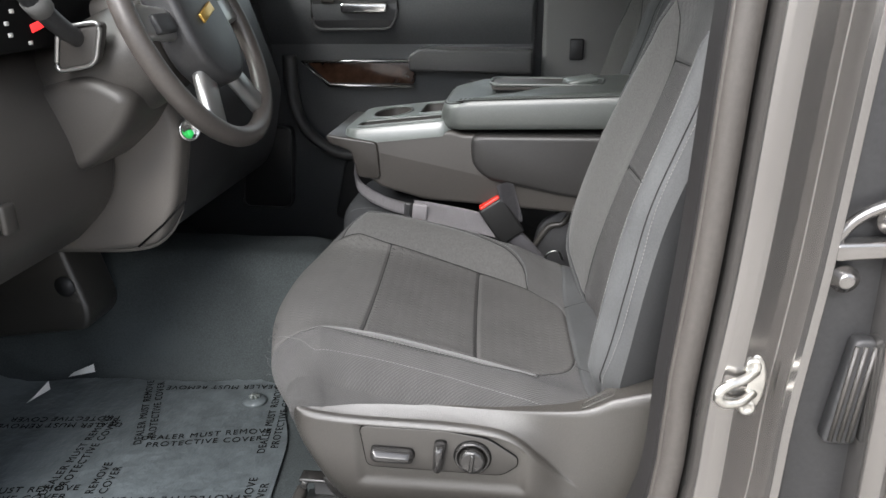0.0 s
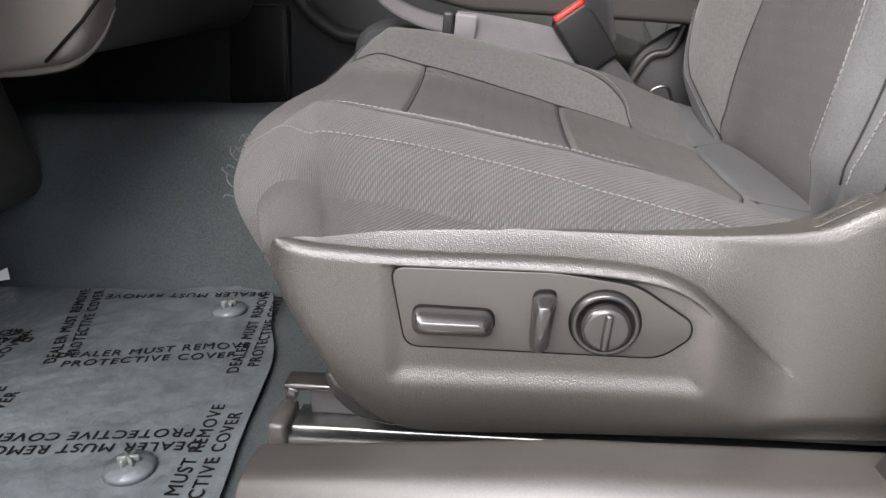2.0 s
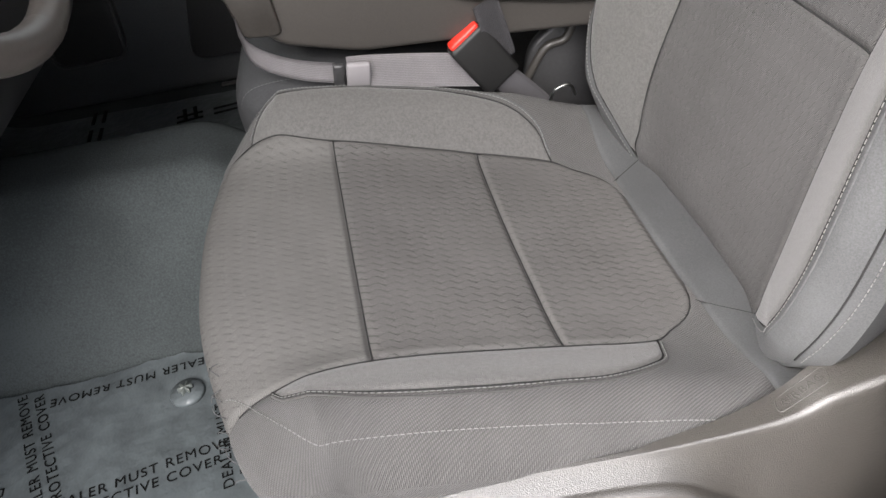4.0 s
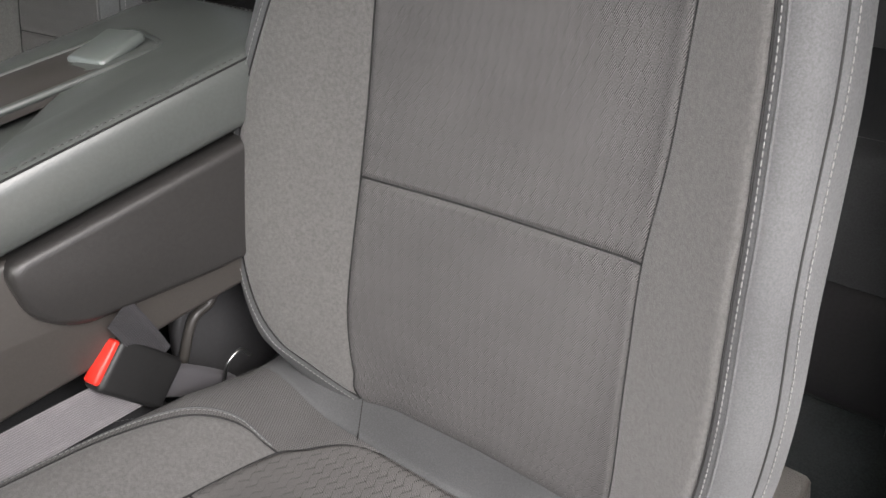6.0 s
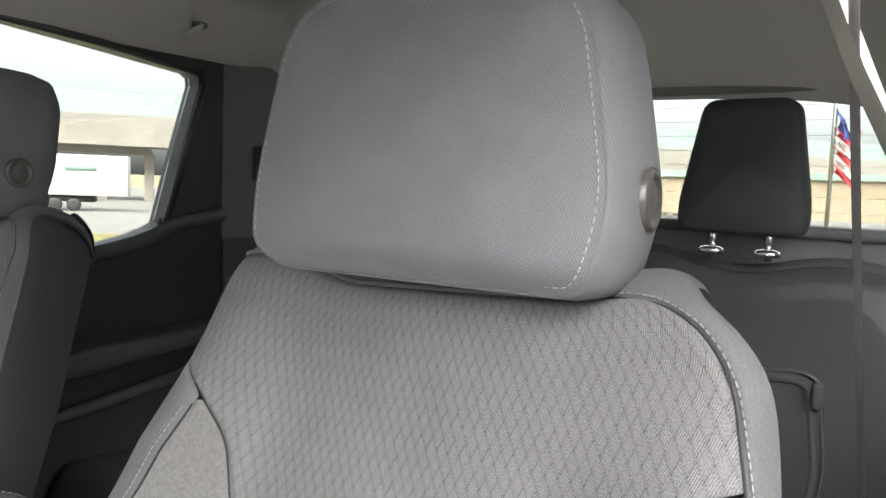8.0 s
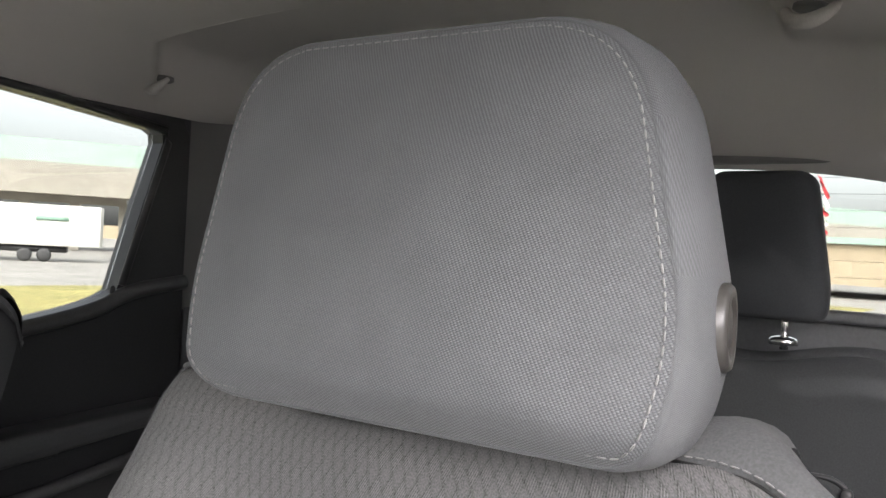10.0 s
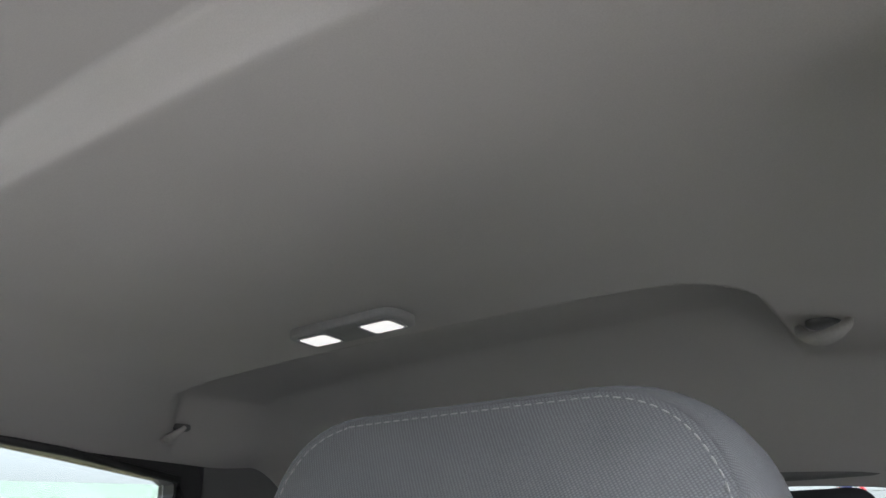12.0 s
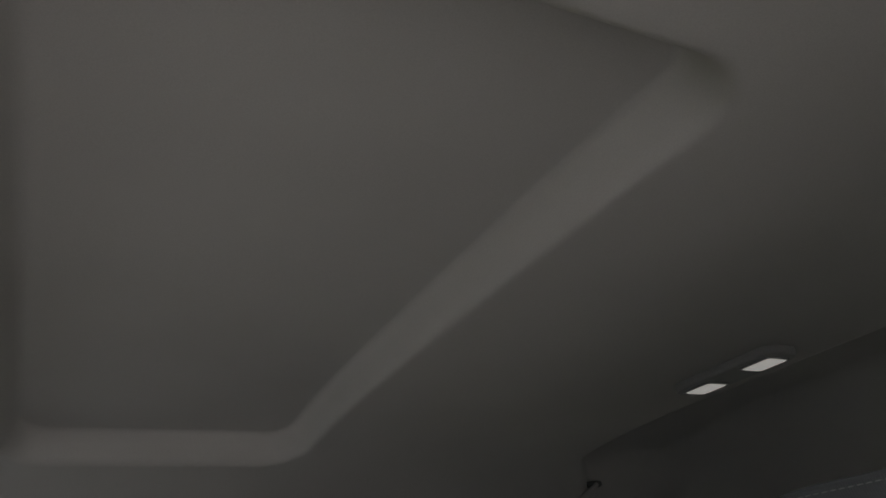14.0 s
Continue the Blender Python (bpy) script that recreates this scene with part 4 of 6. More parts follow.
text("DEALER MUST REMOVE", 0.021, -0.56, 0.180, 187, cover)
print_at(-0.675, 0.080, 111)
print_at(-0.409, 0.080, 100)
print_at(-0.499, -0.190, 188)
print_at(-0.362, -0.232, 96)
print_at(-0.730, -0.070, 93)
print_at(-0.640, -0.215, 97)
print_at(-0.46, -0.335, 7)
print_at(-0.83, 0.02, 187)
print_at(-0.80, -0.20, 10)
for x, y in ((-0.474, 0.133), (-0.430, -0.230)):
    k = thing("mat_retainer", (x, y, 0.004), "small clear mat retainer post pressing up the film", "mat retainer", "mat retainers")
    part("disc", lathe([(0.026, 0.0), (0.024, 0.006), (0.012, 0.009), (0.0, 0.010)], (x, y, 0.004), (0, 0, 1), 24), FILM, k)
    for a in range(3):
        part("prong", box((0.022, 0.004, 0.010), (x, y, 0.016), 0.0015, 1, (0, 0, 60 * a + 15)), TRAY, k)
for x, y, a in ((-0.89, 0.195, 20), (-0.93, 0.10, 70)):
    part("torn_flap", grid(lambda u, v, x=x, y=y, a=a: Vector((x + 0.05 * (u - 0.5) * math.cos(radians(a)), y + 0.05 * (u - 0.5) * math.sin(radians(a)) + 0.02 * (v - 0.5) * (1 - u), 0.012 + 0.02 * u * v)), 6, 4), WHITE, cover, "white torn film edge")

# unseen truck nose, added to keep ground light off the front ceiling
hood = thing("hood", (-1.95, 0.40, 0.72), "unseen dark grey hood, added to cut light through the windshield", "hood", kind="structure")
part("hood_skin", grid(lambda u, v: Vector((-1.20 - 1.45 * u, -0.44 + 1.68 * v, 0.88 - 0.10 * u - 0.05 * abs(2 * v - 1) ** 3 - 0.05 * smooth(0.9, 1.0, u) + 0.012 * smooth(0.30, 0.36, v) * smooth(0.70, 0.64, v))), 24, 32), PAINT, hood)
for y in (-0.45, 1.25):
    part("fender", prism(rounded([(-2.65, 0.70), (-1.20, 0.82), (-1.20, -0.10), (-1.42, -0.12), (-1.62, 0.18), (-2.05, 0.18), (-2.28, -0.10), (-2.65, -0.10)], 0.08), "y", y - 0.03, y + 0.03, 0.012), PAINT, hood, "unseen dark grey fender, added with the hood")
part("grille", prism(rounded([(-0.40, 0.05), (1.20, 0.05), (1.16, 0.72), (-0.36, 0.72)], 0.06), "x", -2.70, -2.64, 0.01), PLASTIC_DARK, hood, "unseen black grille, added with the hood")

# sill trim and rocker
sill = prism(rounded([(-0.388, 0.157), (-0.335, 0.155), (-0.335, 0.02), (-0.455, -0.02), (-0.440, 0.06), (-0.408, 0.132)], 0.014, 6), "x", -0.245, 0.46, 0.004)
bmesh.ops.bisect_plane(sill, geom=sill.verts[:] + sill.edges[:] + sill.faces[:], plane_co=(-0.01, 0, 0), plane_no=(1, 0, 0))
for v in sill.verts:
    v.co.z += curve_at([(-0.25, -0.030), (-0.01, -0.010), (0.20, -0.006), (0.36, -0.004)], v.co.x)
solo("sill_trim", sill, SILL, "grained grey plastic door sill trim", "trim", "structure")
solo("rocker", box((2.6, 0.10, 0.22), (0.1, -0.47, -0.075), 0.02), PAINT, "dark grey painted rocker panel", "body panel", "structure")

# ---- cab shell: headliner, pillars, doors, windows ----
def roof_z(x, y):
    w = (y - 0.40) / 0.74
    z = 1.318 - 0.085 * abs(w) ** 5 - 0.012 * w * w
    z -= 0.05 * smooth(-0.35, -0.72, x) + 0.17 * smooth(1.20, 1.42, x)
    # raised dome over the front seats, its corners rounded
    cor = 0.065
    ex, ey = max(x - (0.292 - cor), -0.13 + cor - x), max(-0.050 + cor - y, y - (0.940 - cor))
    edge_d = math.hypot(max(ex, 0), max(ey, 0)) + min(max(ex, ey), 0) - cor
    z += 0.042 * smooth(0.0, -0.024, edge_d)
    # scooped recess before the rear window: a crisp front edge, a soft rear slope
    cor = 0.11
    ex, ey = 0.833 + 0.7 * max(0.0, y - 0.90) + cor - x, -0.035 + cor - y
    edge_d = math.hypot(max(ex, 0), max(ey, 0)) + min(max(ex, ey), 0) - cor
    z += 0.052 * smooth(0.0, -0.012, edge_d) * smooth(1.24, 1.10, x) * smooth(1.125, 0.98, y)
    return z


def roof_sheet(u, v):
    x, y = -0.72 + 2.14 * u, -0.335 + 1.47 * v
    return Vector((x, y, roof_z(x, y)))


solo("ceiling", grid(roof_sheet, 420, 240), LINER, "grey knit headliner with a raised front dome", "ceiling", "structure")
solo("roof", grid(lambda u, v: Vector((-0.78 + 2.3 * u, -0.40 + 1.60 * v, 1.40 - 0.1 * abs(v * 2 - 1) ** 4 - 0.06 * smooth(0.1, 0.0, u) - 0.1 * smooth(0.9, 1.0, u))), 20, 20), PAINT, "dark grey painted steel roof", "roof", "structure")

lamp = thing("dome_lamp", (0.751, 0.437, 1.309), "rear dome lamp with two lit clear lenses", "ceiling lamp")
lz = 1.3135
part("lamp_bezel", prism(rounded([(0.719, 0.345), (0.781, 0.345), (0.781, 0.529), (0.719, 0.529)], 0.024, 6), "z", lz - 0.007, lz + 0.008, 0.003), LAMP_GREY, lamp, "grey plastic lamp frame")
for y in (0.384, 0.490):
    part("lens_frame", tube([(p[0], p[1], lz - 0.008) for p in rounded([(0.729, y - 0.026), (0.771, y - 0.026), (0.771, y + 0.026), (0.729, y + 0.026)], 0.009)], 0.0018, 6, True), LAMP_GREY, lamp)
    part("lens", prism(rounded([(0.731, y - 0.024), (0.769, y - 0.024), (0.769, y + 0.024), (0.731, y + 0.024)], 0.008), "z", lz - 0.0095, lz - 0.002, 0.002), LENS, lamp, "lit clear lens")

for hx, y in ((1.05, -0.080), (0.968, 1.062)):
    hook = thing("coat_hook", (hx, y, 1.27), "small folded grey plastic coat hook on the headliner", "coat hook", "coat hooks")
    z = roof_z(hx, y)
    part("hook_base", lathe([(0.020, 0.004), (0.021, -0.003), (0.017, -0.006), (0.0, -0.007)], (hx, y, z), (0, 0, 1), 24), TRIM_GREY, hook)
    part("hook_lug", tube(spline([(hx - 0.010, y - 0.030, z - 0.004), (hx - 0.022, y - 0.022, z - 0.018), (hx - 0.022, y, z - 0.026), (hx - 0.014, y + 0.020, z - 0.020), (hx - 0.004, y + 0.028, z - 0.004)], 16), lambda t: 0.006 + 0.007 * math.sin(math.pi * t), 10, flat=0.7), HOOK, hook, "pale folded hook lug")

# side walls: passenger doors and pillars
PANEL = mat("dark_door_panel", (0.074, 0.077, 0.080), 0.48, vary=0.12, scale=200, bump=0.3, bscale=900)
SATIN_PLATE = mat("satin_sill_plate", (0.12, 0.12, 0.12), 0.4, 0.5)
PANEL_MID = mat("door_panel_plastic", (0.070, 0.070, 0.070), 0.45, vary=0.12, scale=200, bump=0.3, bscale=900)


def passenger_front_door():
    d = thing("door_1", (-0.35, 1.16, 0.0), "closed passenger door with wood trim and chrome handle", "car door", kind="structure")
    part("door_panel", prism(rounded([(-1.26, 0.0), (0.07, 0.0), (0.085, 0.80), (-0.25, 0.83), (-1.26, 0.88)], 0.02), "y", 1.135, 1.19, 0.008), PANEL, d)
    # upper pad and armrest
    part("upper_pad", grid(lambda u, v: Vector((-0.98 + 1.05 * u, 1.140 - 0.030 * math.sin(math.pi * v), 0.62 + 0.21 * v)), 30, 12), PANEL, d)
    part("armrest", prism(rounded([(-0.285, 0.560), (0.075, 0.552), (0.075, 0.620), (-0.255, 0.624), (-0.285, 0.605)], 0.012), "y", 1.055, 1.14, 0.010, 3), PANEL_MID, d, "padded dark armrest")
    trim = part("wood_trim", prism(rounded([(-0.600, 0.579), (-0.275, 0.580), (-0.275, 0.520), (-0.535, 0.520)], 0.006), "y", 1.098, 1.14, 0.003), WOOD, d, "dark wood-grain trim strip")
    part("chrome_strip", tube([(-0.275, 1.094, 0.513), (-0.535, 1.094, 0.513), (-0.618, 1.098, 0.583), (-0.45, 1.093, 0.586), (-0.275, 1.093, 0.586)], 0.0055, 8), CHROME, trim, "thin chrome strip")
    part("handle_recess", prism(rounded([(-0.580, 0.675), (-0.345, 0.675), (-0.322, 0.715), (-0.322, 0.815), (-0.580, 0.815)], 0.035), "y", 1.112, 1.14, 0.006), PLASTIC_DARK, d)
    part("recess_rim", tube([(x, 1.111, z) for x, z in rounded([(-0.580, 0.675), (-0.345, 0.675), (-0.322, 0.715), (-0.322, 0.815), (-0.580, 0.815)], 0.035)], 0.005, 8, True), PANEL_MID, d, "satin rim round the handle recess")
    part("door_handle", prism(rounded([(-0.490, 0.722), (-0.352, 0.722), (-0.347, 0.752), (-0.490, 0.752)], 0.012), "y", 1.092, 1.112, 0.006, 3), CHROME, d, "chrome inside door handle")
    part("lock_button", box((0.04, 0.01, 0.03), (-0.53, 1.108, 0.765), 0.006), PLASTIC_MID, d)
    part("lower_trim", tube(spline([(-0.66, 1.115, 0.60), (-0.655, 1.10, 0.50), (-0.63, 1.09, 0.40), (-0.56, 1.085, 0.33), (-0.45, 1.085, 0.30), (0.05, 1.09, 0.29)], 40), 0.022, 10, flat=0.8), PANEL_MID, d, "curved map-pocket edge")
    part("map_pocket", prism(rounded([(-0.55, 0.08), (0.05, 0.08), (0.05, 0.29), (-0.50, 0.29)], 0.04), "y", 1.10, 1.14, 0.008), PLASTIC_DARK, d)
    sp = part("speaker_grille", prism(rounded([(-0.85, 0.12), (-0.685, 0.12), (-0.665, 0.385), (-0.82, 0.385)], 0.03), "y", 1.10, 1.14, 0.008), PLASTIC_DARK, d, "black speaker grille")
    part("grille_rim", tube([(p[0], 1.098, p[1]) for p in rounded([(-0.85, 0.12), (-0.685, 0.12), (-0.665, 0.385), (-0.82, 0.385)], 0.03)], 0.004, 6, True), PANEL_MID, sp)


passenger_front_door()

# passenger rear door with its window opening
hole = [(0.47, 0.800), (0.60, 0.800), (0.70, 0.803), (0.76, 0.809), (0.83, 0.822), (0.88, 0.834), (0.915, 0.846), (0.938, 0.858), (0.975, 0.99), (1.005, 1.09), (1.028, 1.165), (1.026, 1.183), (1.010, 1.192), (0.80, 1.212), (0.60, 1.230), (0.47, 1.236)]


def framed(outer, inner, y0, y1):
    """A plate with an opening: the two outlines have the same count and order."""
    b = bmesh.new()
    n = len(outer)
    loops = []
    for y in (y0, y1):
        loops.append([b.verts.new((p[0], y, p[1])) for p in outer])
        loops.append([b.verts.new((p[0], y, p[1])) for p in inner])
    for j in range(n):
        k = (j + 1) % n
        b.faces.new((loops[0][j], loops[0][k], loops[1][k], loops[1][j]))
        b.faces.new((loops[2][j], loops[3][j], loops[3][k], loops[2][k]))
        b.faces.new((loops[1][j], loops[1][k], loops[3][k], loops[3][j]))
        b.faces.new((loops[0][j], loops[2][j], loops[2][k], loops[0][k]))
    return b


outer = [(0.35, 0.03), (0.60, 0.03), (0.76, 0.03), (0.88, 0.03), (0.97, 0.03), (1.05, 0.03), (1.09, 0.03), (1.095, 0.5), (1.095, 0.95), (1.095, 1.10), (1.095, 1.185), (1.075, 1.225), (1.035, 1.240), (0.80, 1.262), (0.60, 1.28), (0.35, 1.29)]
door2 = thing("door_2", (0.7, 1.16, 0.0), "closed rear passenger door with a black panel", "car door", kind="structure")
part("door_panel", framed(outer, hole, 1.135, 1.185), PLASTIC_DARK, door2, smooth=False)
part("sill_cap", tube(spline([(x, 1.128, z - 0.012) for x, z in hole[1:8]] + [(0.99, 1.125, 0.862), (1.09, 1.125, 0.875)], 30), 0.016, 10), PANEL_MID, door2, "satin black window sill")
part("frame_trim", tube([(0.945, 1.128, 0.87), (1.012, 1.128, 1.09), (1.036, 1.128, 1.165), (1.030, 1.128, 1.192), (0.80, 1.128, 1.218), (0.45, 1.128, 1.243)], 0.008, 8), PLASTIC_DARK, door2)
part("lock_pin", lathe([(0.005, 0.0), (0.005, 0.018), (0.003, 0.022), (0.0, 0.022)], (0.925, 1.128, 0.848), (0, 0, 1), 12), PLASTIC_DARK, door2)
part("armrest", prism(rounded([(0.55, 0.555), (1.05, 0.60), (1.05, 0.635), (0.72, 0.622), (0.55, 0.60)], 0.015), "y", 1.06, 1.14, 0.012, 3), PANEL_MID, door2, "padded black armrest")
part("pull_handle", box((0.10, 0.03, 0.035), (0.755, 1.085, 0.585), 0.012), PLASTIC_DARK, door2)
part("panel_ridge", tube(spline([(0.45, 1.125, 0.47), (0.75, 1.115, 0.49), (1.06, 1.12, 0.53)], 20), 0.014, 8), PANEL_MID, door2)
pane = part("pane", prism(hole, "y", 1.168, 1.172), GLASS_DARK, door2, "clear side window", smooth=False)
pane.visible_shadow = False

pil = thing("pillar_1", (0.2, 1.12, 0.0), "grey passenger B-pillar trim with belt", "pillar", kind="structure")
part("pillar_trim", prism(rounded([(0.095, 0.02), (0.36, 0.02), (0.36, 1.225), (0.16, 1.225), (0.105, 0.8)], 0.02), "y", 1.09, 1.20, 0.012), TRIM_GREY, pil)
part("belt_slot", box((0.04, 0.01, 0.06), (0.20, 1.088, 0.62), 0.006), PLASTIC_DARK, pil)
cp = thing("pillar_2", (1.2, 1.12, 0.0), "grey C-pillar trim above a black lower trim", "pillar", kind="structure")
part("upper_trim", grid(lambda u, v: Vector((1.096 + 0.30 * u, 1.135 - 0.05 * math.sin(u * math.pi / 2) ** 2, 0.815 + 0.47 * v)), 12, 12), TRIM_GREY, cp)
part("lower_trim", grid(lambda u, v: Vector((1.096 + 0.30 * u, 1.128 - 0.05 * math.sin(u * math.pi / 2) ** 2, 0.02 + 0.80 * v)), 12, 12), PANEL, cp)
part("belt_guide", prism(rounded([(1.16, 0.955), (1.20, 0.955), (1.20, 1.04), (1.16, 1.04)], 0.01), "y", 1.075, 1.11, 0.006), PLASTIC_DARK, cp)
part("belt", grid(lambda u, v: Vector((1.165 + 0.03 * v + 0.05 * u, 1.082 - 0.05 * u, 1.0 - 0.55 * u)), 10, 2, lambda u, v: (v * 0.045, u * 0.55)), WEBBING_DARK, cp, "dark seat belt")
solo("sill_plate", box((0.40, 0.014, 0.006), (-0.30, 1.10, 0.010), 0.002), SATIN_PLATE, "satin passenger sill plate", "trim", "structure")
solo("wall_front", box((0.05, 1.7, 1.0), (-1.28, 0.4, 0.45), 0.01), PANEL, "dark firewall behind the footwells", "wall", "structure")
for k, y in enumerate((-0.42, 1.205)):
    solo("body_side" if k else "kick_panel", box((0.52, 0.03, 0.86) if not k else (2.8, 0.02, 0.80), (-1.05, y, 0.40) if not k else (0.10, y, 0.38), 0.006), PANEL, "dark inner body side panel", "body panel", "structure")
solo("pillar_7", box((0.42, 0.02, 0.60), (0.27, 1.205, 1.05), 0.006), PANEL, "dark outer B-pillar panel", "pillar", "structure")
solo("pillar_8", box((0.42, 0.02, 0.60), (1.27, 1.205, 1.05), 0.006), PANEL, "dark outer C-pillar panel", "pillar", "structure")
solo("pillar_9", box((0.20, 0.02, 1.4), (1.38, -0.41, 0.65), 0.006), PAINT, "painted rear cab corner", "pillar", "structure")
# front passenger window, out of the camera's way
fw = thing("window_1", (-0.35, 1.16, 0.83), "clear front passenger window", "window", kind="structure")
part("pane", prism([(-0.72, 0.83), (0.08, 0.80), (0.13, 1.26), (-0.40, 1.29)], "y", 1.168, 1.172), GLASS, fw, smooth=False).visible_shadow = False
ws = thing("window_2", (-0.9, 0.4, 0.9), "clear windshield", "window", kind="structure")
part("pane", prism([(-1.18, 0.90), (-1.175, 0.90), (-0.66, 1.31), (-0.665, 1.31)], "y", -0.32, 1.12), GLASS, ws, smooth=False).visible_shadow = False
for y in (-0.34, 1.14):
    solo("pillar_3" if y < 0 else "pillar_4", tube([(-1.16, y, 0.86), (-0.9, y + (0.02 if y < 0 else -0.02), 1.09), (-0.62, y + (0.03 if y < 0 else -0.03), 1.30)], 0.035, 10), TRIM_GREY, "grey windshield pillar trim", "pillar", "structure")

# rear wall with its wide window
RW = [(-0.24, 0.905), (1.04, 0.905), (1.00, 1.152), (-0.20, 1.152)]
rw = thing("wall_rear", (1.42, 0.4, 0.0), "dark rear cab wall with a wide window", "wall", kind="structure")
b = framed([(-0.40, 0.0), (1.20, 0.0), (1.20, 1.36), (-0.40, 1.36)], RW, 1.405, 1.44)
b.transform(Matrix(((0, 1, 0, 0), (1, 0, 0, 0), (0, 0, 1, 0), (0, 0, 0, 1))))
part("wall_panel", b, LINER, rw, smooth=False)
part("lower_panel", box((0.02, 1.5, 0.14), (1.392, 0.4, 0.835), 0.008), PANEL, rw)
part("header_strip", box((0.02, 1.28, 0.022), (1.385, 0.40, 1.160), 0.006), TRIM_GREY, rw, "grey strip above the rear window")
part("sill_strip", box((0.03, 1.3, 0.02), (1.385, 0.40, 0.905), 0.006), PANEL, rw)
rp = part("pane", prism(RW, "x", 1.42, 1.424), GLASS_DARK, rw, "clear rear window", smooth=False)
rp.visible_shadow = False
for k, z in enumerate(np.linspace(0.94, 1.13, 8)):
    part("heating_wire", tube([(1.418, -0.21, z), (1.418, 1.01, z)], 0.0003, 4), PLASTIC_MID, rp)

# driver side: B-pillar, rear door
bp = thing("pillar_5", (0.33, -0.40, 0.0), "dark grey painted driver B-pillar with rubber seal and striker", "pillar", kind="structure")


def pillar_skin(u, v):
    # u runs from the seal at the front round the painted face to the rear door gap
    z = 0.10 + 1.20 * v
    x0 = curve_at([(0.05, 0.110), (0.13, 0.180), (0.24, 0.222), (0.30, 0.231), (0.40, 0.235), (0.57, 0.247), (0.79, 0.256), (1.3, 0.285)], z)
    prof = [(0.0, -0.350), (0.003, -0.400), (0.018, -0.411), (0.033, -0.412), (0.036, -0.402), (0.038, -0.430), (0.042, -0.442), (0.049, -0.446), (0.060, -0.4465), (0.067, -0.444), (0.078, -0.436), (0.092, -0.428), (0.105, -0.421), (0.110, -0.430), (0.112, -0.449), (0.117, -0.4565), (0.125, -0.456), (0.130, -0.440), (0.132, -0.395)]
    s = u * (len(prof) - 1)
    k = min(int(s), len(prof) - 2)
    t = s - k
    a, b = prof[k], prof[k + 1]
    flare = 0.012 * smooth(0.25, 0.0, v)
    return Vector((x0 + a[0] + (b[0] - a[0]) * t, a[1] + (b[1] - a[1]) * t - flare, z))


part("painted_face", grid(lambda u, v: pillar_skin((4 + 14 * u) / 18, v), 84, 40), PAINT, bp)
part("inner_flange", grid(lambda u, v: pillar_skin(4 * u / 18, v), 24, 40), FLANGE, bp, "black plastic flange inside the seal")
part("door_seal", tube([pillar_skin(3 / 18, t) + Vector((-0.013, 0.004, 0)) for t in np.linspace(0, 1, 24)], 0.0145, 12), RUBBER, bp, "brownish rubber door seal")
part("seal_lip", tube([pillar_skin(1 / 18, t) + Vector((0.006, -0.006, 0)) for t in np.linspace(0, 1, 24)], 0.0055, 10), RUBBER, bp, "black lip of the door seal")
part("inner_trim", grid(lambda u, v: Vector((0.33 + 0.06 * v + 0.12 * u, -0.352 + 0.012 * math.sin(math.pi * u) + min(0.122, 0.165 * smooth(0.74, 1.25, 0.10 + 1.16 * v)), 0.10 + 1.16 * v)), 10, 20), HOOK, bp, "light grey inner pillar trim")
tagp = part("safety_sticker", grid(lambda u, v: pillar_skin(0.42 + 0.17 * u, 0.008 + 0.060 * v) + Vector((0.0, -0.0025, 0)), 6, 4), WHITE, bp, "white and yellow warning sticker")
YELLOW = mat("yellow_print", (0.75, 0.55, 0.03), 0.5)
for a, c in ((0.43, 0.044), (0.51, 0.014)):
    part("yellow_block", grid(lambda u, v, a=a, c=c: pillar_skin(a + 0.07 * u, c + 0.018 * v) + Vector((0.0, -0.0035, 0)), 3, 3), YELLOW, tagp)
st = part("striker", prism([(0.3165 + 0.017 * math.cos(a) + 0.05 * 0.036 * math.sin(a), 0.425 + 0.036 * math.sin(a)) for a in np.linspace(0, math.tau, 28, endpoint=False)], "y", -0.436, -0.425, 0.002), ZINC, bp, "zinc-plated door striker")
part("striker_loop", tube(spline([(0.322, -0.434, 0.441), (0.306, -0.452, 0.441), (0.288, -0.462, 0.439), (0.279, -0.465, 0.432), (0.279, -0.465, 0.424), (0.288, -0.462, 0.417), (0.306, -0.452, 0.415), (0.322, -0.434, 0.415)], 32), 0.0052, 10), ZINC, st)
for z in (0.449, 0.400):
    part("bolt", lathe([(0.009, 0), (0.009, 0.004), (0.006, 0.006), (0.004, 0.003), (0.0, 0.003)], (0.3165, -0.436, z), (0, -1, 0), 16), ZINC, st)
rd = thing("door_3", (0.8, -0.42, 0.0), "closed rear driver-side door, dark grey outside", "car door", kind="structure")
part("outer_skin", grid(lambda u, v: Vector((0.445 - 0.015 * v + 0.75 * u, -0.43 - 0.055 * math.sin(min(1, u * 12) * math.pi / 2) , 0.0 + 0.84 * v)), 20, 16), PAINT, rd)
part("door_edge", box((0.03, 0.07, 0.84), (0.448, -0.43, 0.42), 0.012, 2, (0, -1, 0)), PAINT, rd)
part("inner_panel", box((0.70, 0.03, 0.80), (0.80, -0.385, 0.42), 0.012), PANEL, rd)
hg = part("hinge", tube(spline([(0.374, -0.440, 0.588), (0.384, -0.440, 0.606), (0.400, -0.440, 0.620), (0.430, -0.440, 0.634)], 16), 0.006, 8), PAINT, rd, "painted door hinge")
part("hinge_plate", prism(rounded([(0.372, 0.590), (0.435, 0.594), (0.435, 0.578), (0.372, 0.572)], 0.005), "y", -0.450, -0.425, 0.003), PAINT, hg)
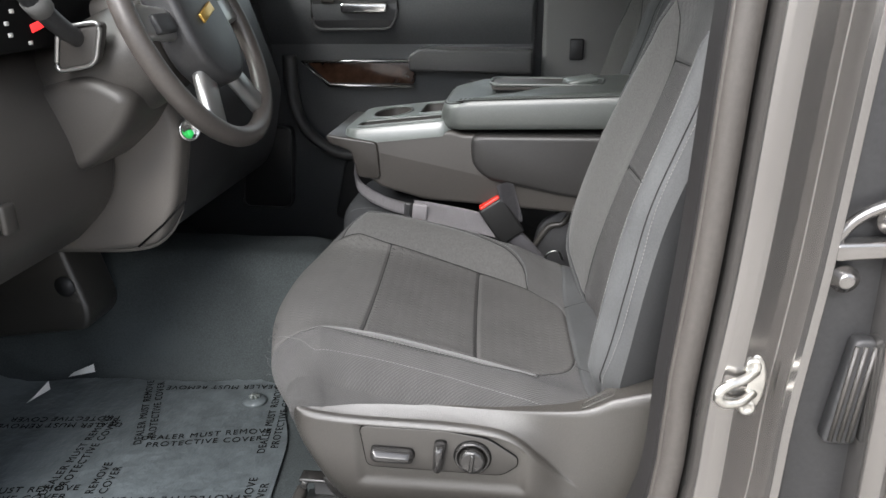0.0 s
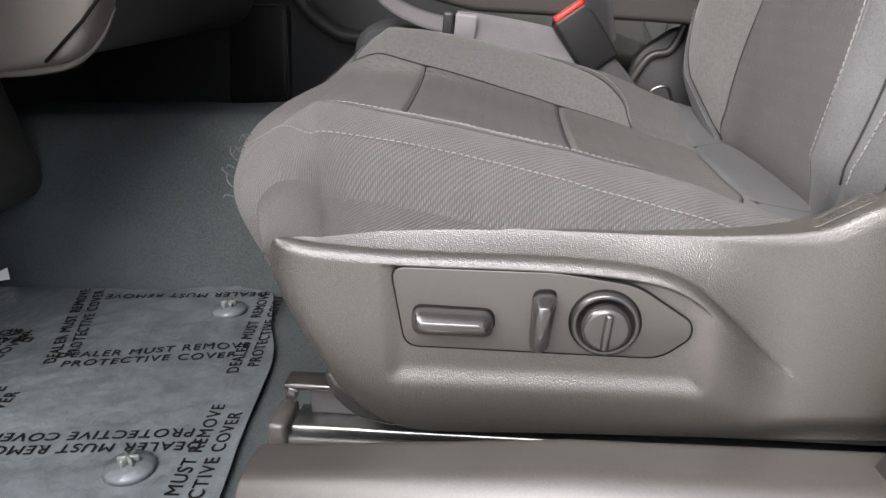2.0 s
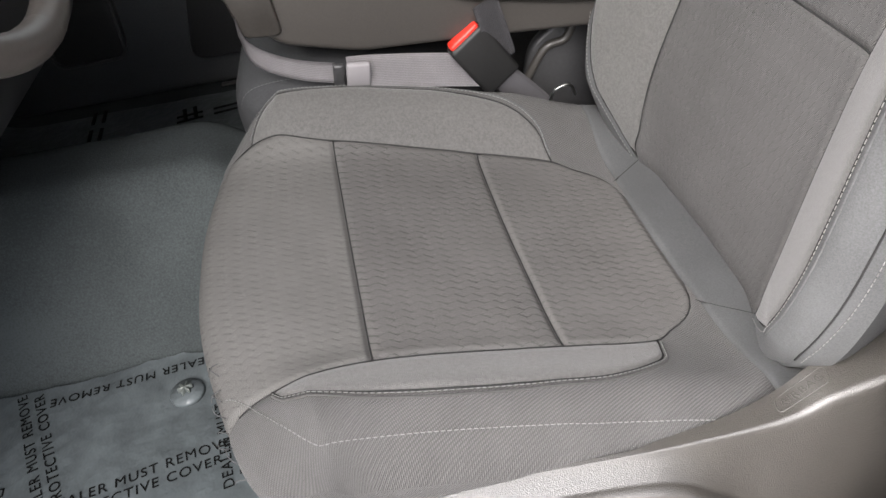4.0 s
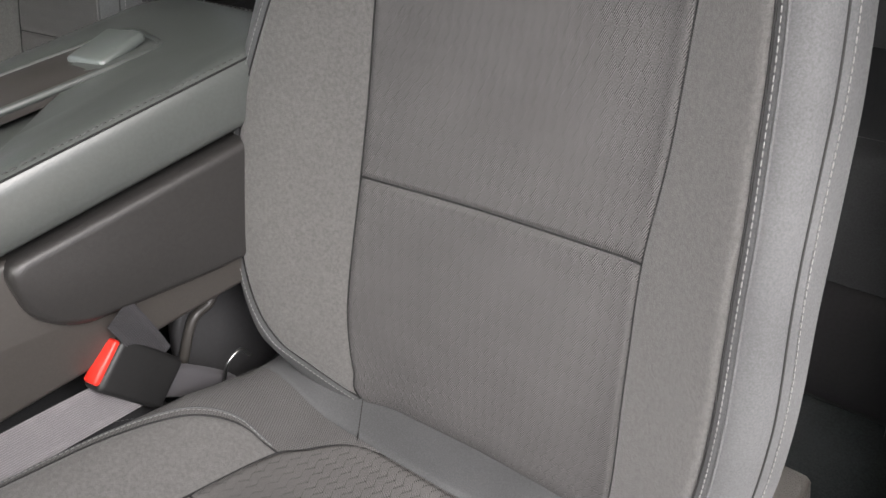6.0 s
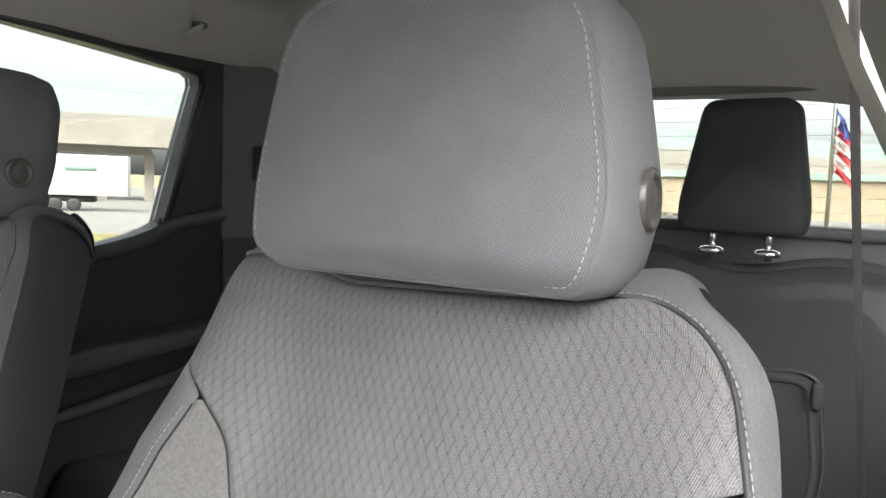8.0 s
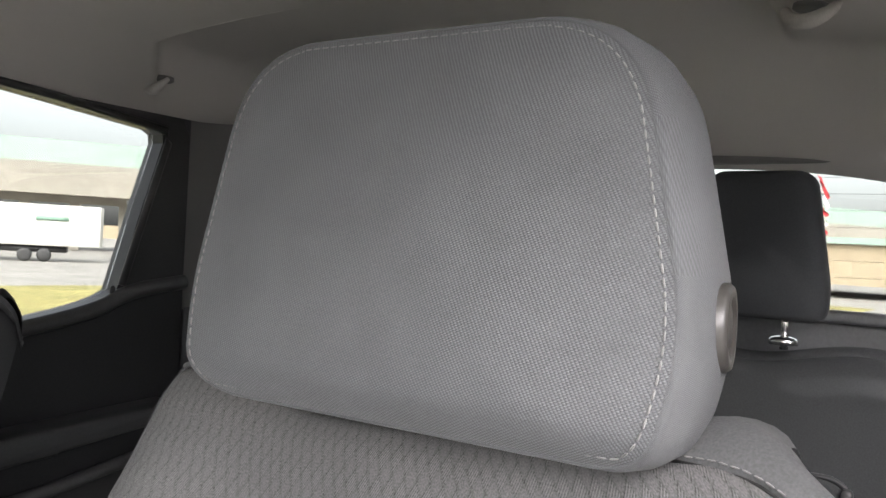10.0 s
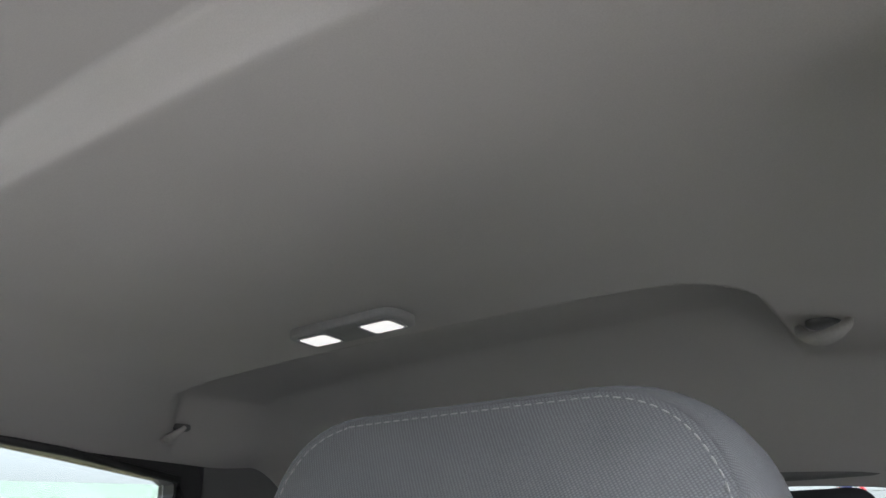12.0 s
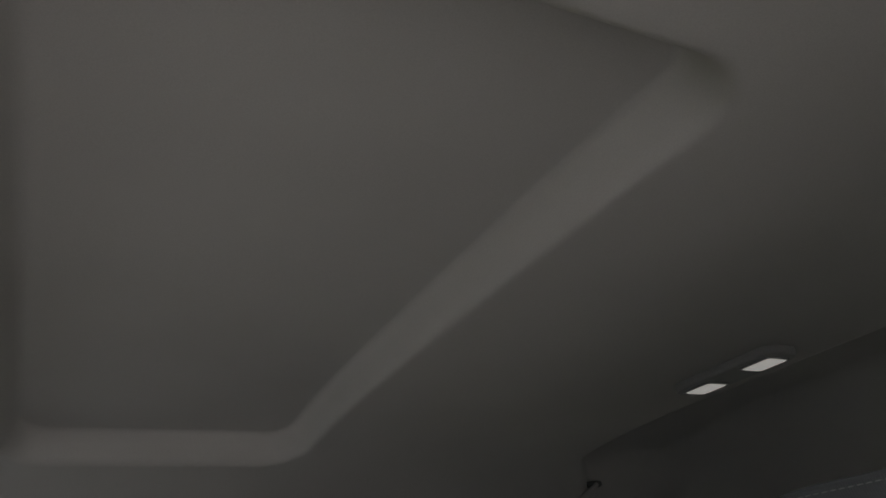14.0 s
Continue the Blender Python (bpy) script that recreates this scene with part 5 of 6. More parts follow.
for x, z in ((0.424, 0.612), (0.390, 0.551)):
    part("hinge_bolt", lathe([(0.0145, 0), (0.0145, 0.004), (0.009, 0.005), (0.009, 0.011), (0.005, 0.012), (0.0, 0.012)], (x, -0.436, z), (0, -1, 0), 16), PAINT, hg)
part("gap_wall", box((0.08, 0.02, 1.2), (0.41, -0.412, 0.55), 0.004), PLASTIC_DARK, rd)
check = part("check_box", prism(rounded([(0.397, 0.36), (0.432, 0.36), (0.436, 0.485), (0.412, 0.485)], 0.01), "y", -0.440, -0.420, 0.004), PLASTIC_DARK, rd, "black door check boot")
for k in range(3):
    part("boot_rib", tube([(0.405 + 0.009 * k, -0.441, 0.366), (0.414 + 0.009 * k, -0.441, 0.478)], 0.0025, 6), PLASTIC_MID, check)
part("pane", prism([(0.47, 0.82), (1.0, 0.86), (1.05, 1.18), (0.49, 1.25)], "y", -0.395, -0.391), GLASS_DARK, rd, smooth=False).visible_shadow = False
solo("pillar_6", box((0.36, 0.05, 1.3), (1.27, -0.375, 0.65), 0.02), TRIM_GREY, "grey rear corner pillar trim", "pillar", "structure")

# driver's seat belt
belt = thing("seat_belt", (0.45, -0.29, 0.3), "grey seat belt hanging by the B-pillar with its tongue", "seat belt")
part("webbing", grid(lambda u, v: Vector((0.43 + 0.045 * v, -0.232 - 0.080 * u + (0.0125 - 0.009 * u) * v + 0.002 * math.sin(5 * u), 1.22 - 0.95 * u)), 40, 3, lambda u, v: (v * 0.045, u)), WEBBING, belt, "grey webbing")
tg = part("tongue", prism(rounded([(0.434, 0.532), (0.470, 0.532), (0.477, 0.556), (0.462, 0.577), (0.440, 0.574)], 0.008), "y", -0.293, -0.275, 0.005, 3), PLASTIC_DARK, belt, "black plastic belt tongue")
part("tongue_edge", tube(spline([(0.438, -0.2935, 0.538), (0.45, -0.295, 0.546), (0.470, -0.294, 0.560), (0.464, -0.291, 0.577)], 14), 0.0018, 6), TRIM_GREY, tg, "pale line along the edge")
part("tongue_blade", box((0.022, 0.003, 0.045), (0.448, -0.282, 0.513), 0.001), CHROME, tg, "chrome latch blade")
part("shoulder_guide", prism(rounded([(0.41, 1.19), (0.50, 1.19), (0.49, 1.25), (0.42, 1.25)], 0.015), "y", -0.245, -0.215, 0.006), TRIM_GREY, belt)


# ---- middle seat: folded console ----
mid = thing("center_seat", (0, 0.40, 0.12), "folded-down center seat console with lidded armrest and cup holders", "center console")
CX = [(-0.285, 0.20), (-0.305, 0.26), (-0.312, 0.33), (-0.300, 0.375), (-0.26, 0.392), (-0.17, 0.388), (-0.08, 0.365), (0.0, 0.325), (0.05, 0.28)]
m_at, m_len, _, _ = line_of(CX)


def mid_cushion(u, v):
    p, out = m_at(u * m_len)
    y = -0.135 + 0.27 * v
    q = p + out * (-0.03 * abs(y / 0.135) ** 6)
    return Vector((q.x, 0.40 + y, q.z))


mc = part("seat_cushion", grid(mid_cushion, 50, 24, lambda u, v: (v * 0.27, u * m_len)), CLOTH_MID, mid, "dark grey cloth cushion under the console")
for k in (-1, 1):
    part("cushion_side", grid(lambda u, v, k=k: mid_cushion(u, 0.5 + 0.5 * k) + Vector((0, k * 0.006 * math.sin(3 * v), -(mid_cushion(u, 1).z - 0.14) * v)), 30, 6, lambda u, v: (u, v * 0.2)), CLOTH_MID, mc)
    p = [mid_cushion(u, 0.5 + k * 0.42) for u in np.linspace(0.28, 0.95, 60)]
    part("stitching", stitches(p, [Vector((0, 0, 1))] * 60), THREAD_DARK, mc)
body_side = rounded([(-0.285, 0.520), (-0.075, 0.548), (-0.055, 0.540), (0.33, 0.540), (0.33, 0.37), (0.02, 0.395), (-0.13, 0.405), (-0.225, 0.432), (-0.262, 0.470)], 0.018)
part("console_body", prism(body_side, "y", 0.275, 0.525, 0.012, 3), CONSOLE, mid, "fine-grained plastic console body")
part("front_tab", prism(rounded([(-0.325, 0.538), (-0.222, 0.523), (-0.218, 0.448), (-0.265, 0.452), (-0.275, 0.505), (-0.320, 0.520)], 0.01), "y", 0.268, 0.532, 0.005), TAB, mid, "hinged dark brown front tab")
# cup-holder tray: a rim with two wells and a slot
trayz = 0.556


def tray_at(x, y, z=0.0):
    return Vector((x, y, trayz + (x + 0.182) * 0.105 + z))


tray_edge = rounded([(-0.290, 0.283), (-0.075, 0.283), (-0.075, 0.535), (-0.290, 0.535)], 0.03, 6)
wells = [rounded([(-0.268, 0.298), (-0.092, 0.298), (-0.092, 0.350), (-0.268, 0.350)], 0.016, 5),
         [(-0.218 + 0.042 * math.cos(a), 0.440 + 0.062 * math.sin(a)) for a in np.linspace(0, math.tau, 32, endpoint=False)],
         rounded([(-0.155, 0.385), (-0.092, 0.385), (-0.092, 0.505), (-0.155, 0.505)], 0.016, 5)]
b = bmesh.new()
for o in [tray_edge] + wells:
    vs = [b.verts.new(tray_at(*p)) for p in o]
    for p, q in zip(vs, vs[1:] + vs[:1]):
        b.edges.new((p, q))
bmesh.ops.triangle_fill(b, edges=b.edges[:], use_beauty=True)
tray = part("tray", b, TRAY, mid, "satin tray top with cup holders", smooth=False)
skirt = [[tray_at((x + 0.1825) * gx - 0.1825, (y - 0.409) * gy + 0.409, dz) for x, y in tray_edge] for gx, gy, dz in ((1.0, 1.0, 0.0), (1.012, 1.015, -0.002), (1.025, 1.035, -0.010), (1.04, 1.075, -0.022), (1.03, 1.075, -0.030))]
part("tray_rail", loft(skirt, False), TRAY, tray, "satin rail round the tray")
for o in wells:
    cx, cy = sum(p[0] for p in o) / len(o), sum(p[1] for p in o) / len(o)
    part("well_rim", tube([tray_at(*p, 0.0003) for p in o], 0.0022, 6, True), TRAY, tray)
    rings = [[tray_at(cx + (x - cx) * g, cy + (y - cy) * g, d) for x, y in o] for g, d in ((1.0, 0.0), (0.96, -0.035), (0.90, -0.045), (0.4, -0.046), (0.05, -0.046))]
    part("well", loft(rings, False), CONSOLE, tray, "deep dark well")
lid_o = rounded([(-0.098, 0.262), (0.335, 0.262), (0.335, 0.538), (-0.098, 0.538)], 0.055, 8)


def lid_shape():
    rings = []
    for d, g in ((0.0, 0.965), (0.004, 0.985), (0.012, 0.998), (0.030, 1.0), (0.048, 0.992), (0.058, 0.975), (0.0645, 0.945), (0.067, 0.90), (0.068, 0.75), (0.067, 0.5), (0.067, 0.1)):
        rings.append([Vector((0.12 + (x - 0.12) * g, 0.40 + (y - 0.40) * g, 0.550 + d * (1 - 0.22 * smooth(0.0, -0.098, x)) + (x + 0.095) * 0.015)) for x, y in lid_o])
    return loft(rings)


lid = part("armrest_lid", lid_shape(), LID, mid, "padded vinyl armrest lid with stitching")
ring = [Vector((0.12 + (x - 0.12) * 0.945, 0.40 + (y - 0.40) * 0.945, 0.550 + 0.0650 * (1 - 0.22 * smooth(0.0, -0.098, x)) + (x + 0.095) * 0.015)) for x, y in lid_o]
part("stitching", stitches(spline(ring + [ring[0]], 200), [Vector((0, 0, 1))] * 201, 0.005, 0.003, 0.0007), THREAD_DARK, lid, "dark grey stitching")
part("lid_seam", tube(spline([Vector((0.12 + (p.x - 0.12) * 1.022, 0.40 + (p.y - 0.40) * 1.022, p.z - 0.0035)) for p in ring], 120), 0.0010, 6), SEAM, lid)
recess = rounded([(-0.005, 0.372), (0.215, 0.365), (0.228, 0.458), (-0.005, 0.468)], 0.022, 5)
part("latch_recess", prism(recess, "z", 0.610, 0.6225, 0.002), CONSOLE, lid, "recessed latch channel")
part("recess_rim", tube([(x, y, 0.6215) for x, y in recess], 0.004, 8, True), LID, lid)
part("latch", box((0.062, 0.055, 0.012), (0.175, 0.410, 0.6262), 0.005, 2, (0, -8, 12)), TRAY, lid, "satin latch tab")
BIN = mat("grained_bin_vinyl", (0.026, 0.025, 0.024), 0.36, vary=0.12, scale=300, bump=0.5, bscale=900)
part("storage_bin", prism(rounded([(-0.037, 0.541), (0.33, 0.543), (0.33, 0.40), (0.135, 0.424), (-0.006, 0.453), (-0.036, 0.484)], 0.02), "y", 0.262, 0.538, 0.010, 3), BIN, mid, "black storage bin under the lid")
# lap belt across the middle cushion
lap = thing("lap_belt", (-0.1, 0.29, 0.40), "grey center lap belt lying on the cushion edge", "seat belt")


def ribbon(pts, width, across, mat_, name, parent, label=""):
    line = spline(pts, 48)
    a = Vector(across)
    return part(name, thick(grid(lambda u, v: line[int(round(u * 48))] + a * (v - 0.5) * width, 48, 4, lambda u, v: (v * width, u * 0.5)), 0.0012), mat_, parent, label)


ribbon([(-0.268, 0.262, 0.475), (-0.262, 0.262, 0.440), (-0.24, 0.264, 0.418), (-0.205, 0.266, 0.400), (-0.165, 0.267, 0.388)], 0.026, (0, 0.5, 0.86), WEBBING, "webbing", lap, "grey webbing")
ribbon([(-0.150, 0.262, 0.386), (-0.12, 0.264, 0.382), (-0.06, 0.267, 0.371), (-0.01, 0.272, 0.359), (0.02, 0.278, 0.350), (0.045, 0.29, 0.34)], 0.044, (0, 0.28, 0.96), WEBBING, "webbing", lap, "grey webbing")
ribbon([(0.030, 0.262, 0.448), (0.036, 0.264, 0.425), (0.044, 0.270, 0.395), (0.052, 0.278, 0.36)], 0.034, (0.93, 0.2, 0.30), WEBBING_DARK, "upper_strap", lap, "grey strap behind the buckle")
adj = part("adjuster", box((0.014, 0.008, 0.044), (-0.163, 0.258, 0.385), 0.003, 2, (15, 8, 0)), PLASTIC_DARK, lap, "black webbing adjuster")
part("adjuster_clip", box((0.030, 0.008, 0.036), (-0.138, 0.257, 0.386), 0.003, 2, (15, 8, 0)), WEBBING, adj, "folded webbing end")
# buckle
bk = thing("seat_belt_buckle", (0.09, 0.30, 0.25), "black seat belt buckle with red release button", "belt buckle")
d = Vector((-0.53, -0.10, 0.84)).normalized()
m = look((0, 0, 0), tuple(d), 0)


def along(bm, c):
    bm.transform(Matrix.Translation(c) @ m)
    return bm


cen = Vector((0.024, 0.276, 0.367))
part("buckle_case", along(box((0.026, 0.056, 0.088), (0, 0, 0), 0.006, 3), cen), BUCKLE, bk)
part("release_button", along(box((0.018, 0.046, 0.014), (0, 0, 0), 0.003), cen + d * 0.042), RED, bk, "red release button")
part("stalk", tube(spline([cen - d * 0.035, (0.075, 0.290, 0.30), (0.110, 0.305, 0.25), (0.13, 0.31, 0.20)], 16), 0.02, 8, flat=0.35, up=(0, 1, 0)), WEBBING_DARK, bk, "dark webbing stalk")
lt = thing("seat_bracket", (0.15, 0.33, 0.12), "black hinge bracket with wire between the seats", "bracket")
part("bracket_plate", prism(rounded([(0.07, 0.20), (0.22, 0.20), (0.22, 0.36), (0.16, 0.38), (0.10, 0.34)], 0.02), "y", 0.34, 0.36, 0.006), PLASTIC_DARK, lt)
part("bracket_edge", tube(spline([(0.09, 0.335, 0.29), (0.12, 0.335, 0.335), (0.15, 0.335, 0.345), (0.17, 0.335, 0.385)], 20), 0.006, 8), PLASTIC_MID, lt)
part("wire_loop", tube(spline([(0.11, 0.29, 0.27), (0.12, 0.285, 0.295), (0.14, 0.285, 0.30), (0.15, 0.29, 0.28)], 16), 0.002, 6), STEEL, lt)

# ---- dashboard and steering ----
dash = thing("dashboard", (-0.85, 0.4, 0.36), "dark grey plastic dashboard with instrument cluster", "dashboard")
part("upper_dash", prism(rounded([(-1.2, 0.90), (-0.82, 0.93), (-0.70, 0.90), (-0.66, 0.84), (-0.70, 0.76), (-1.2, 0.70)], 0.04), "y", -0.33, 1.10, 0.006), PLASTIC_DARK, dash)
STACK = [(-1.1, 0.80), (-0.60, 0.80), (-0.545, 0.63), (-0.530, 0.57), (-0.560, 0.43), (-0.60, 0.365), (-0.72, 0.348), (-1.1, 0.34)]
part("middle_console", prism(rounded([(x - 0.004, z + 0.004) for x, z in STACK], 0.03), "y", 0.128, 0.66, 0.015, 3), PLASTIC_DARK, dash, "black center stack")
stack_flank = part("stack_flank", prism(rounded(STACK, 0.03), "y", 0.070, 0.132, 0.016, 3), DASH, dash, "brownish grained side of the center stack")
part("stack_seam", tube([(-0.536, 0.0685, 0.455), (-0.58, 0.0685, 0.412), (-0.637, 0.0685, 0.365)], 0.0022, 6), INK_AND_SHADE, stack_flank)
part("lower_lip", tube(spline([(-1.05, 0.095, 0.345), (-0.74, 0.092, 0.350), (-0.66, 0.092, 0.353), (-0.615, 0.098, 0.362), (-0.585, 0.112, 0.388), (-0.565, 0.122, 0.425)], 30), lambda t: 0.009 - 0.0075 * t, 10), DASH, stack_flank, "rounded lower lip")
part("knee_panel", prism(rounded([(-1.1, 0.74), (-0.72, 0.735), (-0.675, 0.66), (-0.64, 0.56), (-0.66, 0.46), (-0.755, 0.37), (-1.1, 0.33)], 0.04), "y", -0.33, 0.066, 0.02, 3), DASH_DARK, dash, "grained knee panel under the column")
part("glove_box", prism(rounded([(-1.1, 0.78), (-0.74, 0.78), (-0.70, 0.60), (-0.76, 0.42), (-1.1, 0.38)], 0.03), "y", 0.66, 1.10, 0.012), PLASTIC_DARK, dash)
part("tunnel_trim", prism(rounded([(-1.1, 0.36), (-0.885, 0.36), (-0.835, 0.165), (-0.85, 0.125), (-1.1, 0.09)], 0.02), "y", 0.18, 0.30, 0.016, 3), PLASTIC, dash, "plastic tunnel side trim")
part("trim_hole", lathe([(0.022, 0), (0.022, 0.003), (0.0, 0.003)], (-0.880, 0.179, 0.228), (0, -1, 0), 20), PLASTIC_DARK, dash)
part("start_button", lathe([(0.020, -0.02), (0.020, 0.004), (0.017, 0.006), (0.015, 0.003), (0.0, 0.003)], (-0.521, 0.092, 0.580), (0.75, -0.62, 0.15), 28), CHROME, dash, "chrome-ringed start button")
part("start_light", lathe([(0.006, 0), (0.006, 0.002), (0.0, 0.002)], (-0.518, 0.089, 0.575), (0.75, -0.62, 0.15), 12), emit("green_light", (0.04, 0.6, 0.12), 0.12), dash, "green start light")
cl = part("instrument_display", prism(rounded([(-0.22, 0.735), (0.10, 0.735), (0.12, 0.80), (0.08, 0.855), (-0.20, 0.855), (-0.23, 0.80)], 0.02), "x", -0.72, -0.657, 0.004), INK_AND_SHADE, dash, "black instrument cluster")
part("display_bar", box((0.003, 0.036, 0.012), (-0.656, -0.074, 0.769), 0.001, 1, (12, 0, 0)), emit("red_display", (0.8, 0.03, 0.03), 0.35), cl, "lit red display bar")
for y, z in ((-0.041, 0.797), (-0.036, 0.781), (-0.030, 0.764), (-0.128, 0.792), (-0.144, 0.776), (-0.140, 0.760), (-0.099, 0.746)):
    part("display_mark", box((0.003, 0.009, 0.006), (-0.656, y, z), 0.001, 1), WHITE, cl)
part("side_vent", tube([( -0.70, -0.30 + 0.03 * math.cos(a), 0.74 + 0.055 * math.sin(a)) for a in np.linspace(0, math.tau, 24, endpoint=False)], 0.006, 8, True), CHROME, dash, "chrome vent ring")
part("headlamp_switch", box((0.012, 0.03, 0.045), (-0.645, -0.24, 0.52), 0.005), PLASTIC_MID, dash)

wheel = thing("steering_wheel", (-0.47, 0.0, 0.74), "dark leather steering wheel with satin spokes", "steering wheel")
tilt = 24
wm = pose(-0.462, 0.036, 0.758, 0, 90 - tilt, 0)


def on_wheel(bm):
    bm.transform(wm)
    return bm


LEATHER = mat("wheel_leather", (0.065, 0.058, 0.053), 0.36, vary=0.1, scale=200, bump=0.3, bscale=900)
SATIN = mat("satin_silver_spoke", (0.42, 0.42, 0.41), 0.28, 0.8, vary=0.05)
part("rim", on_wheel(tube([(0.188 * math.cos(a), 0.188 * math.sin(a), 0) for a in np.linspace(0, math.tau, 64, endpoint=False)], 0.0165, 14, True)), LEATHER, wheel, "leather-wrapped rim")
part("airbag_cover", on_wheel(prism(rounded([(-0.085, -0.075), (-0.085, 0.075), (0.045, 0.085), (0.10, 0.04), (0.10, -0.04), (0.045, -0.085)], 0.03, 6), "z", -0.03, 0.028, 0.014, 3)), PLASTIC_DARK, wheel, "dark airbag cover")
part("emblem", on_wheel(box((0.016, 0.062, 0.005), (-0.012, 0, 0.0305), 0.002, 2, (0, 0, 18))), mat("gold_emblem", (0.75, 0.48, 0.12), 0.3, 0.8), wheel, "gold emblem bar")
for a, w in ((8, 0.05), (172, 0.05), (-58, 0.045), (238, 0.045)):
    c, s = math.cos(radians(a - 90 + 90)), math.sin(radians(a))
    ang = radians(a)
    # spokes run in the wheel plane; local x points down the rim, y across
    px, py = -0.12 * math.sin(ang), 0.12 * math.cos(ang)
    part("spoke", on_wheel(box((w, 0.12, 0.022), (px, py, -0.004), 0.008, 2, (0, 0, a))), SATIN if w > 0.04 else LEATHER, wheel, "satin silver spoke")
part("spoke_buttons", on_wheel(box((0.03, 0.055, 0.012), (-0.01, -0.115, 0.010), 0.004)), PLASTIC_DARK, wheel)
col = thing("steering_column", (-0.62, 0.0, 0.62), "dark plastic steering column shroud with stalks", "steering column")
ax = Vector((math.cos(radians(tilt)), 0, math.sin(radians(tilt))))
c0 = Vector((-0.462, 0.036, 0.758))
part("shroud", lathe([(0.075, -0.34), (0.085, -0.22), (0.085, -0.12), (0.075, -0.06), (0.05, -0.045)], c0, ax, 32), DASH_DARK, col)
part("lower_shroud", prism(rounded([(-0.76, 0.66), (-0.60, 0.70), (-0.53, 0.66), (-0.56, 0.60), (-0.64, 0.535), (-0.74, 0.53)], 0.03), "y", -0.060, 0.105, 0.025, 4), DASH_DARK, col, "lower column shroud")
stalk = part("stalk", tube(spline([(-0.600, -0.04, 0.738), (-0.600, -0.10, 0.765), (-0.600, -0.15, 0.800), (-0.598, -0.18, 0.825)], 14), lambda t: 0.013 + 0.003 * t, 12), PLASTIC_DARK, col, "black turn-signal stalk")
part("stalk_cap", lathe([(0.018, -0.012), (0.018, 0.012), (0.012, 0.018), (0.0, 0.018)], (-0.599, -0.152, 0.802), (0.05, -0.8, 0.6), 16), TRIM_GREY, stalk, "grey stalk ring")
collar = part("stalk_collar", prism(rounded([(-0.640, 0.700), (-0.575, 0.712), (-0.555, 0.775), (-0.625, 0.765)], 0.016), "y", -0.074, -0.05, 0.006), DASH_DARK, col, "stalk collar")
part("collar_rim", tube([(p[0], -0.075, p[1]) for p in rounded([(-0.640, 0.700), (-0.575, 0.712), (-0.555, 0.775), (-0.625, 0.765)], 0.016)], 0.0035, 6, True), SATIN, collar, "satin silver collar rim")

# ---- rear bench ----
bench = thing("rear_bench", (1.15, 0.4, 0.1), "dark grey cloth rear bench seat with fold-down panels", "bench seat")


def rear_back(u, v):
    y = -0.33 + 1.46 * v
    top = 0.868 + 0.011 * math.cos((y - 0.0) * 2 * math.pi / 0.30 + math.pi)
    z = 0.33 + (top - 0.33) * u
    x = 1.10 + 0.105 * u
    x += 0.02 * math.cos((y - 0.40) * 2 * math.pi / 0.72) * math.sin(math.pi * u)
    if u > 0.94:
        x += 0.06 * ((u - 0.94) / 0.06) ** 2
    return Vector((x, y, z - 0.02 * max(0, (u - 0.94) / 0.06) ** 3))


rb = part("backrest", grid(rear_back, 50, 90), CLOTH_DARK, bench, "dark cloth bench backrest")
part("top_roll", tube([rear_back(0.985, v) + Vector((0.005, 0, 0.0)) for v in np.linspace(0, 1, 80)], 0.012, 8), CLOTH_DARK, rb)
def on_back(y, z, out=0.0):
    u = (z - 0.33) / 0.55
    return rear_back(u, (y + 0.33) / 1.46) + Vector((-out, 0, 0))


for m in (1, -1):
    c = 0.40
    path = [(0.10, 0.715), (-0.02, 0.713), (-0.10, 0.708), (-0.130, 0.700), (-0.143, 0.680), (-0.152, 0.62), (-0.158, 0.56), (-0.145, 0.47), (-0.135, 0.40)]
    part("flap_seam", tube(spline([on_back(c + m * (y - c), z, 0.001) for y, z in path], 40), 0.0032, 6), PLASTIC_DARK, rb, "dark seam of the fold-down panel")
    part("flap_roll", tube(spline([on_back(c + m * (y + 0.010 - c), z - 0.010, -0.004) for y, z in path], 40), 0.010, 8), CLOTH_DARK, rb)
part("seat_latch", box((0.022, 0.014, 0.040), tuple(on_back(-0.141, 0.674, 0.006)), 0.005, 2), PLASTIC_DARK, rb, "small black pull latch")


def rear_cushion(y0, y1):
    def fn(u, v):
        y = y0 + (y1 - y0) * v
        e = min(v, 1 - v) * (y1 - y0)
        r = min(e / 0.05, 1.0)
        drop = 0.03 * (1 - math.sqrt(max(0, 1 - (1 - r) ** 2)))
        a = u * 1.0
        x = 0.66 + 0.50 * a if a > 0.12 else 0.66 + 0.06 * (1 - math.cos(a / 0.12 * math.pi / 2))
        z = 0.41 - 0.05 * a if a > 0.12 else 0.25 + 0.154 * math.sin(a / 0.12 * math.pi / 2)
        return Vector((x, y, z - drop))
    return fn


for y0, y1 in ((-0.32, 0.14), (0.145, 0.655), (0.66, 1.12)):
    cu = part("seat_cushion", grid(rear_cushion(y0, y1), 40, 24), CLOTH_DARK, bench, "dark cloth bench cushion")
    part("stitching", stitches([Vector((0.74, y0 + 0.02 + (y1 - y0 - 0.04) * t, 0.404)) for t in np.linspace(0, 1, 20)], [Vector((0, 0, 1))] * 20), THREAD_DARK, cu)
part("bench_base", box((0.46, 1.44, 0.25), (0.93, 0.40, 0.125), 0.02), PLASTIC_DARK, bench)


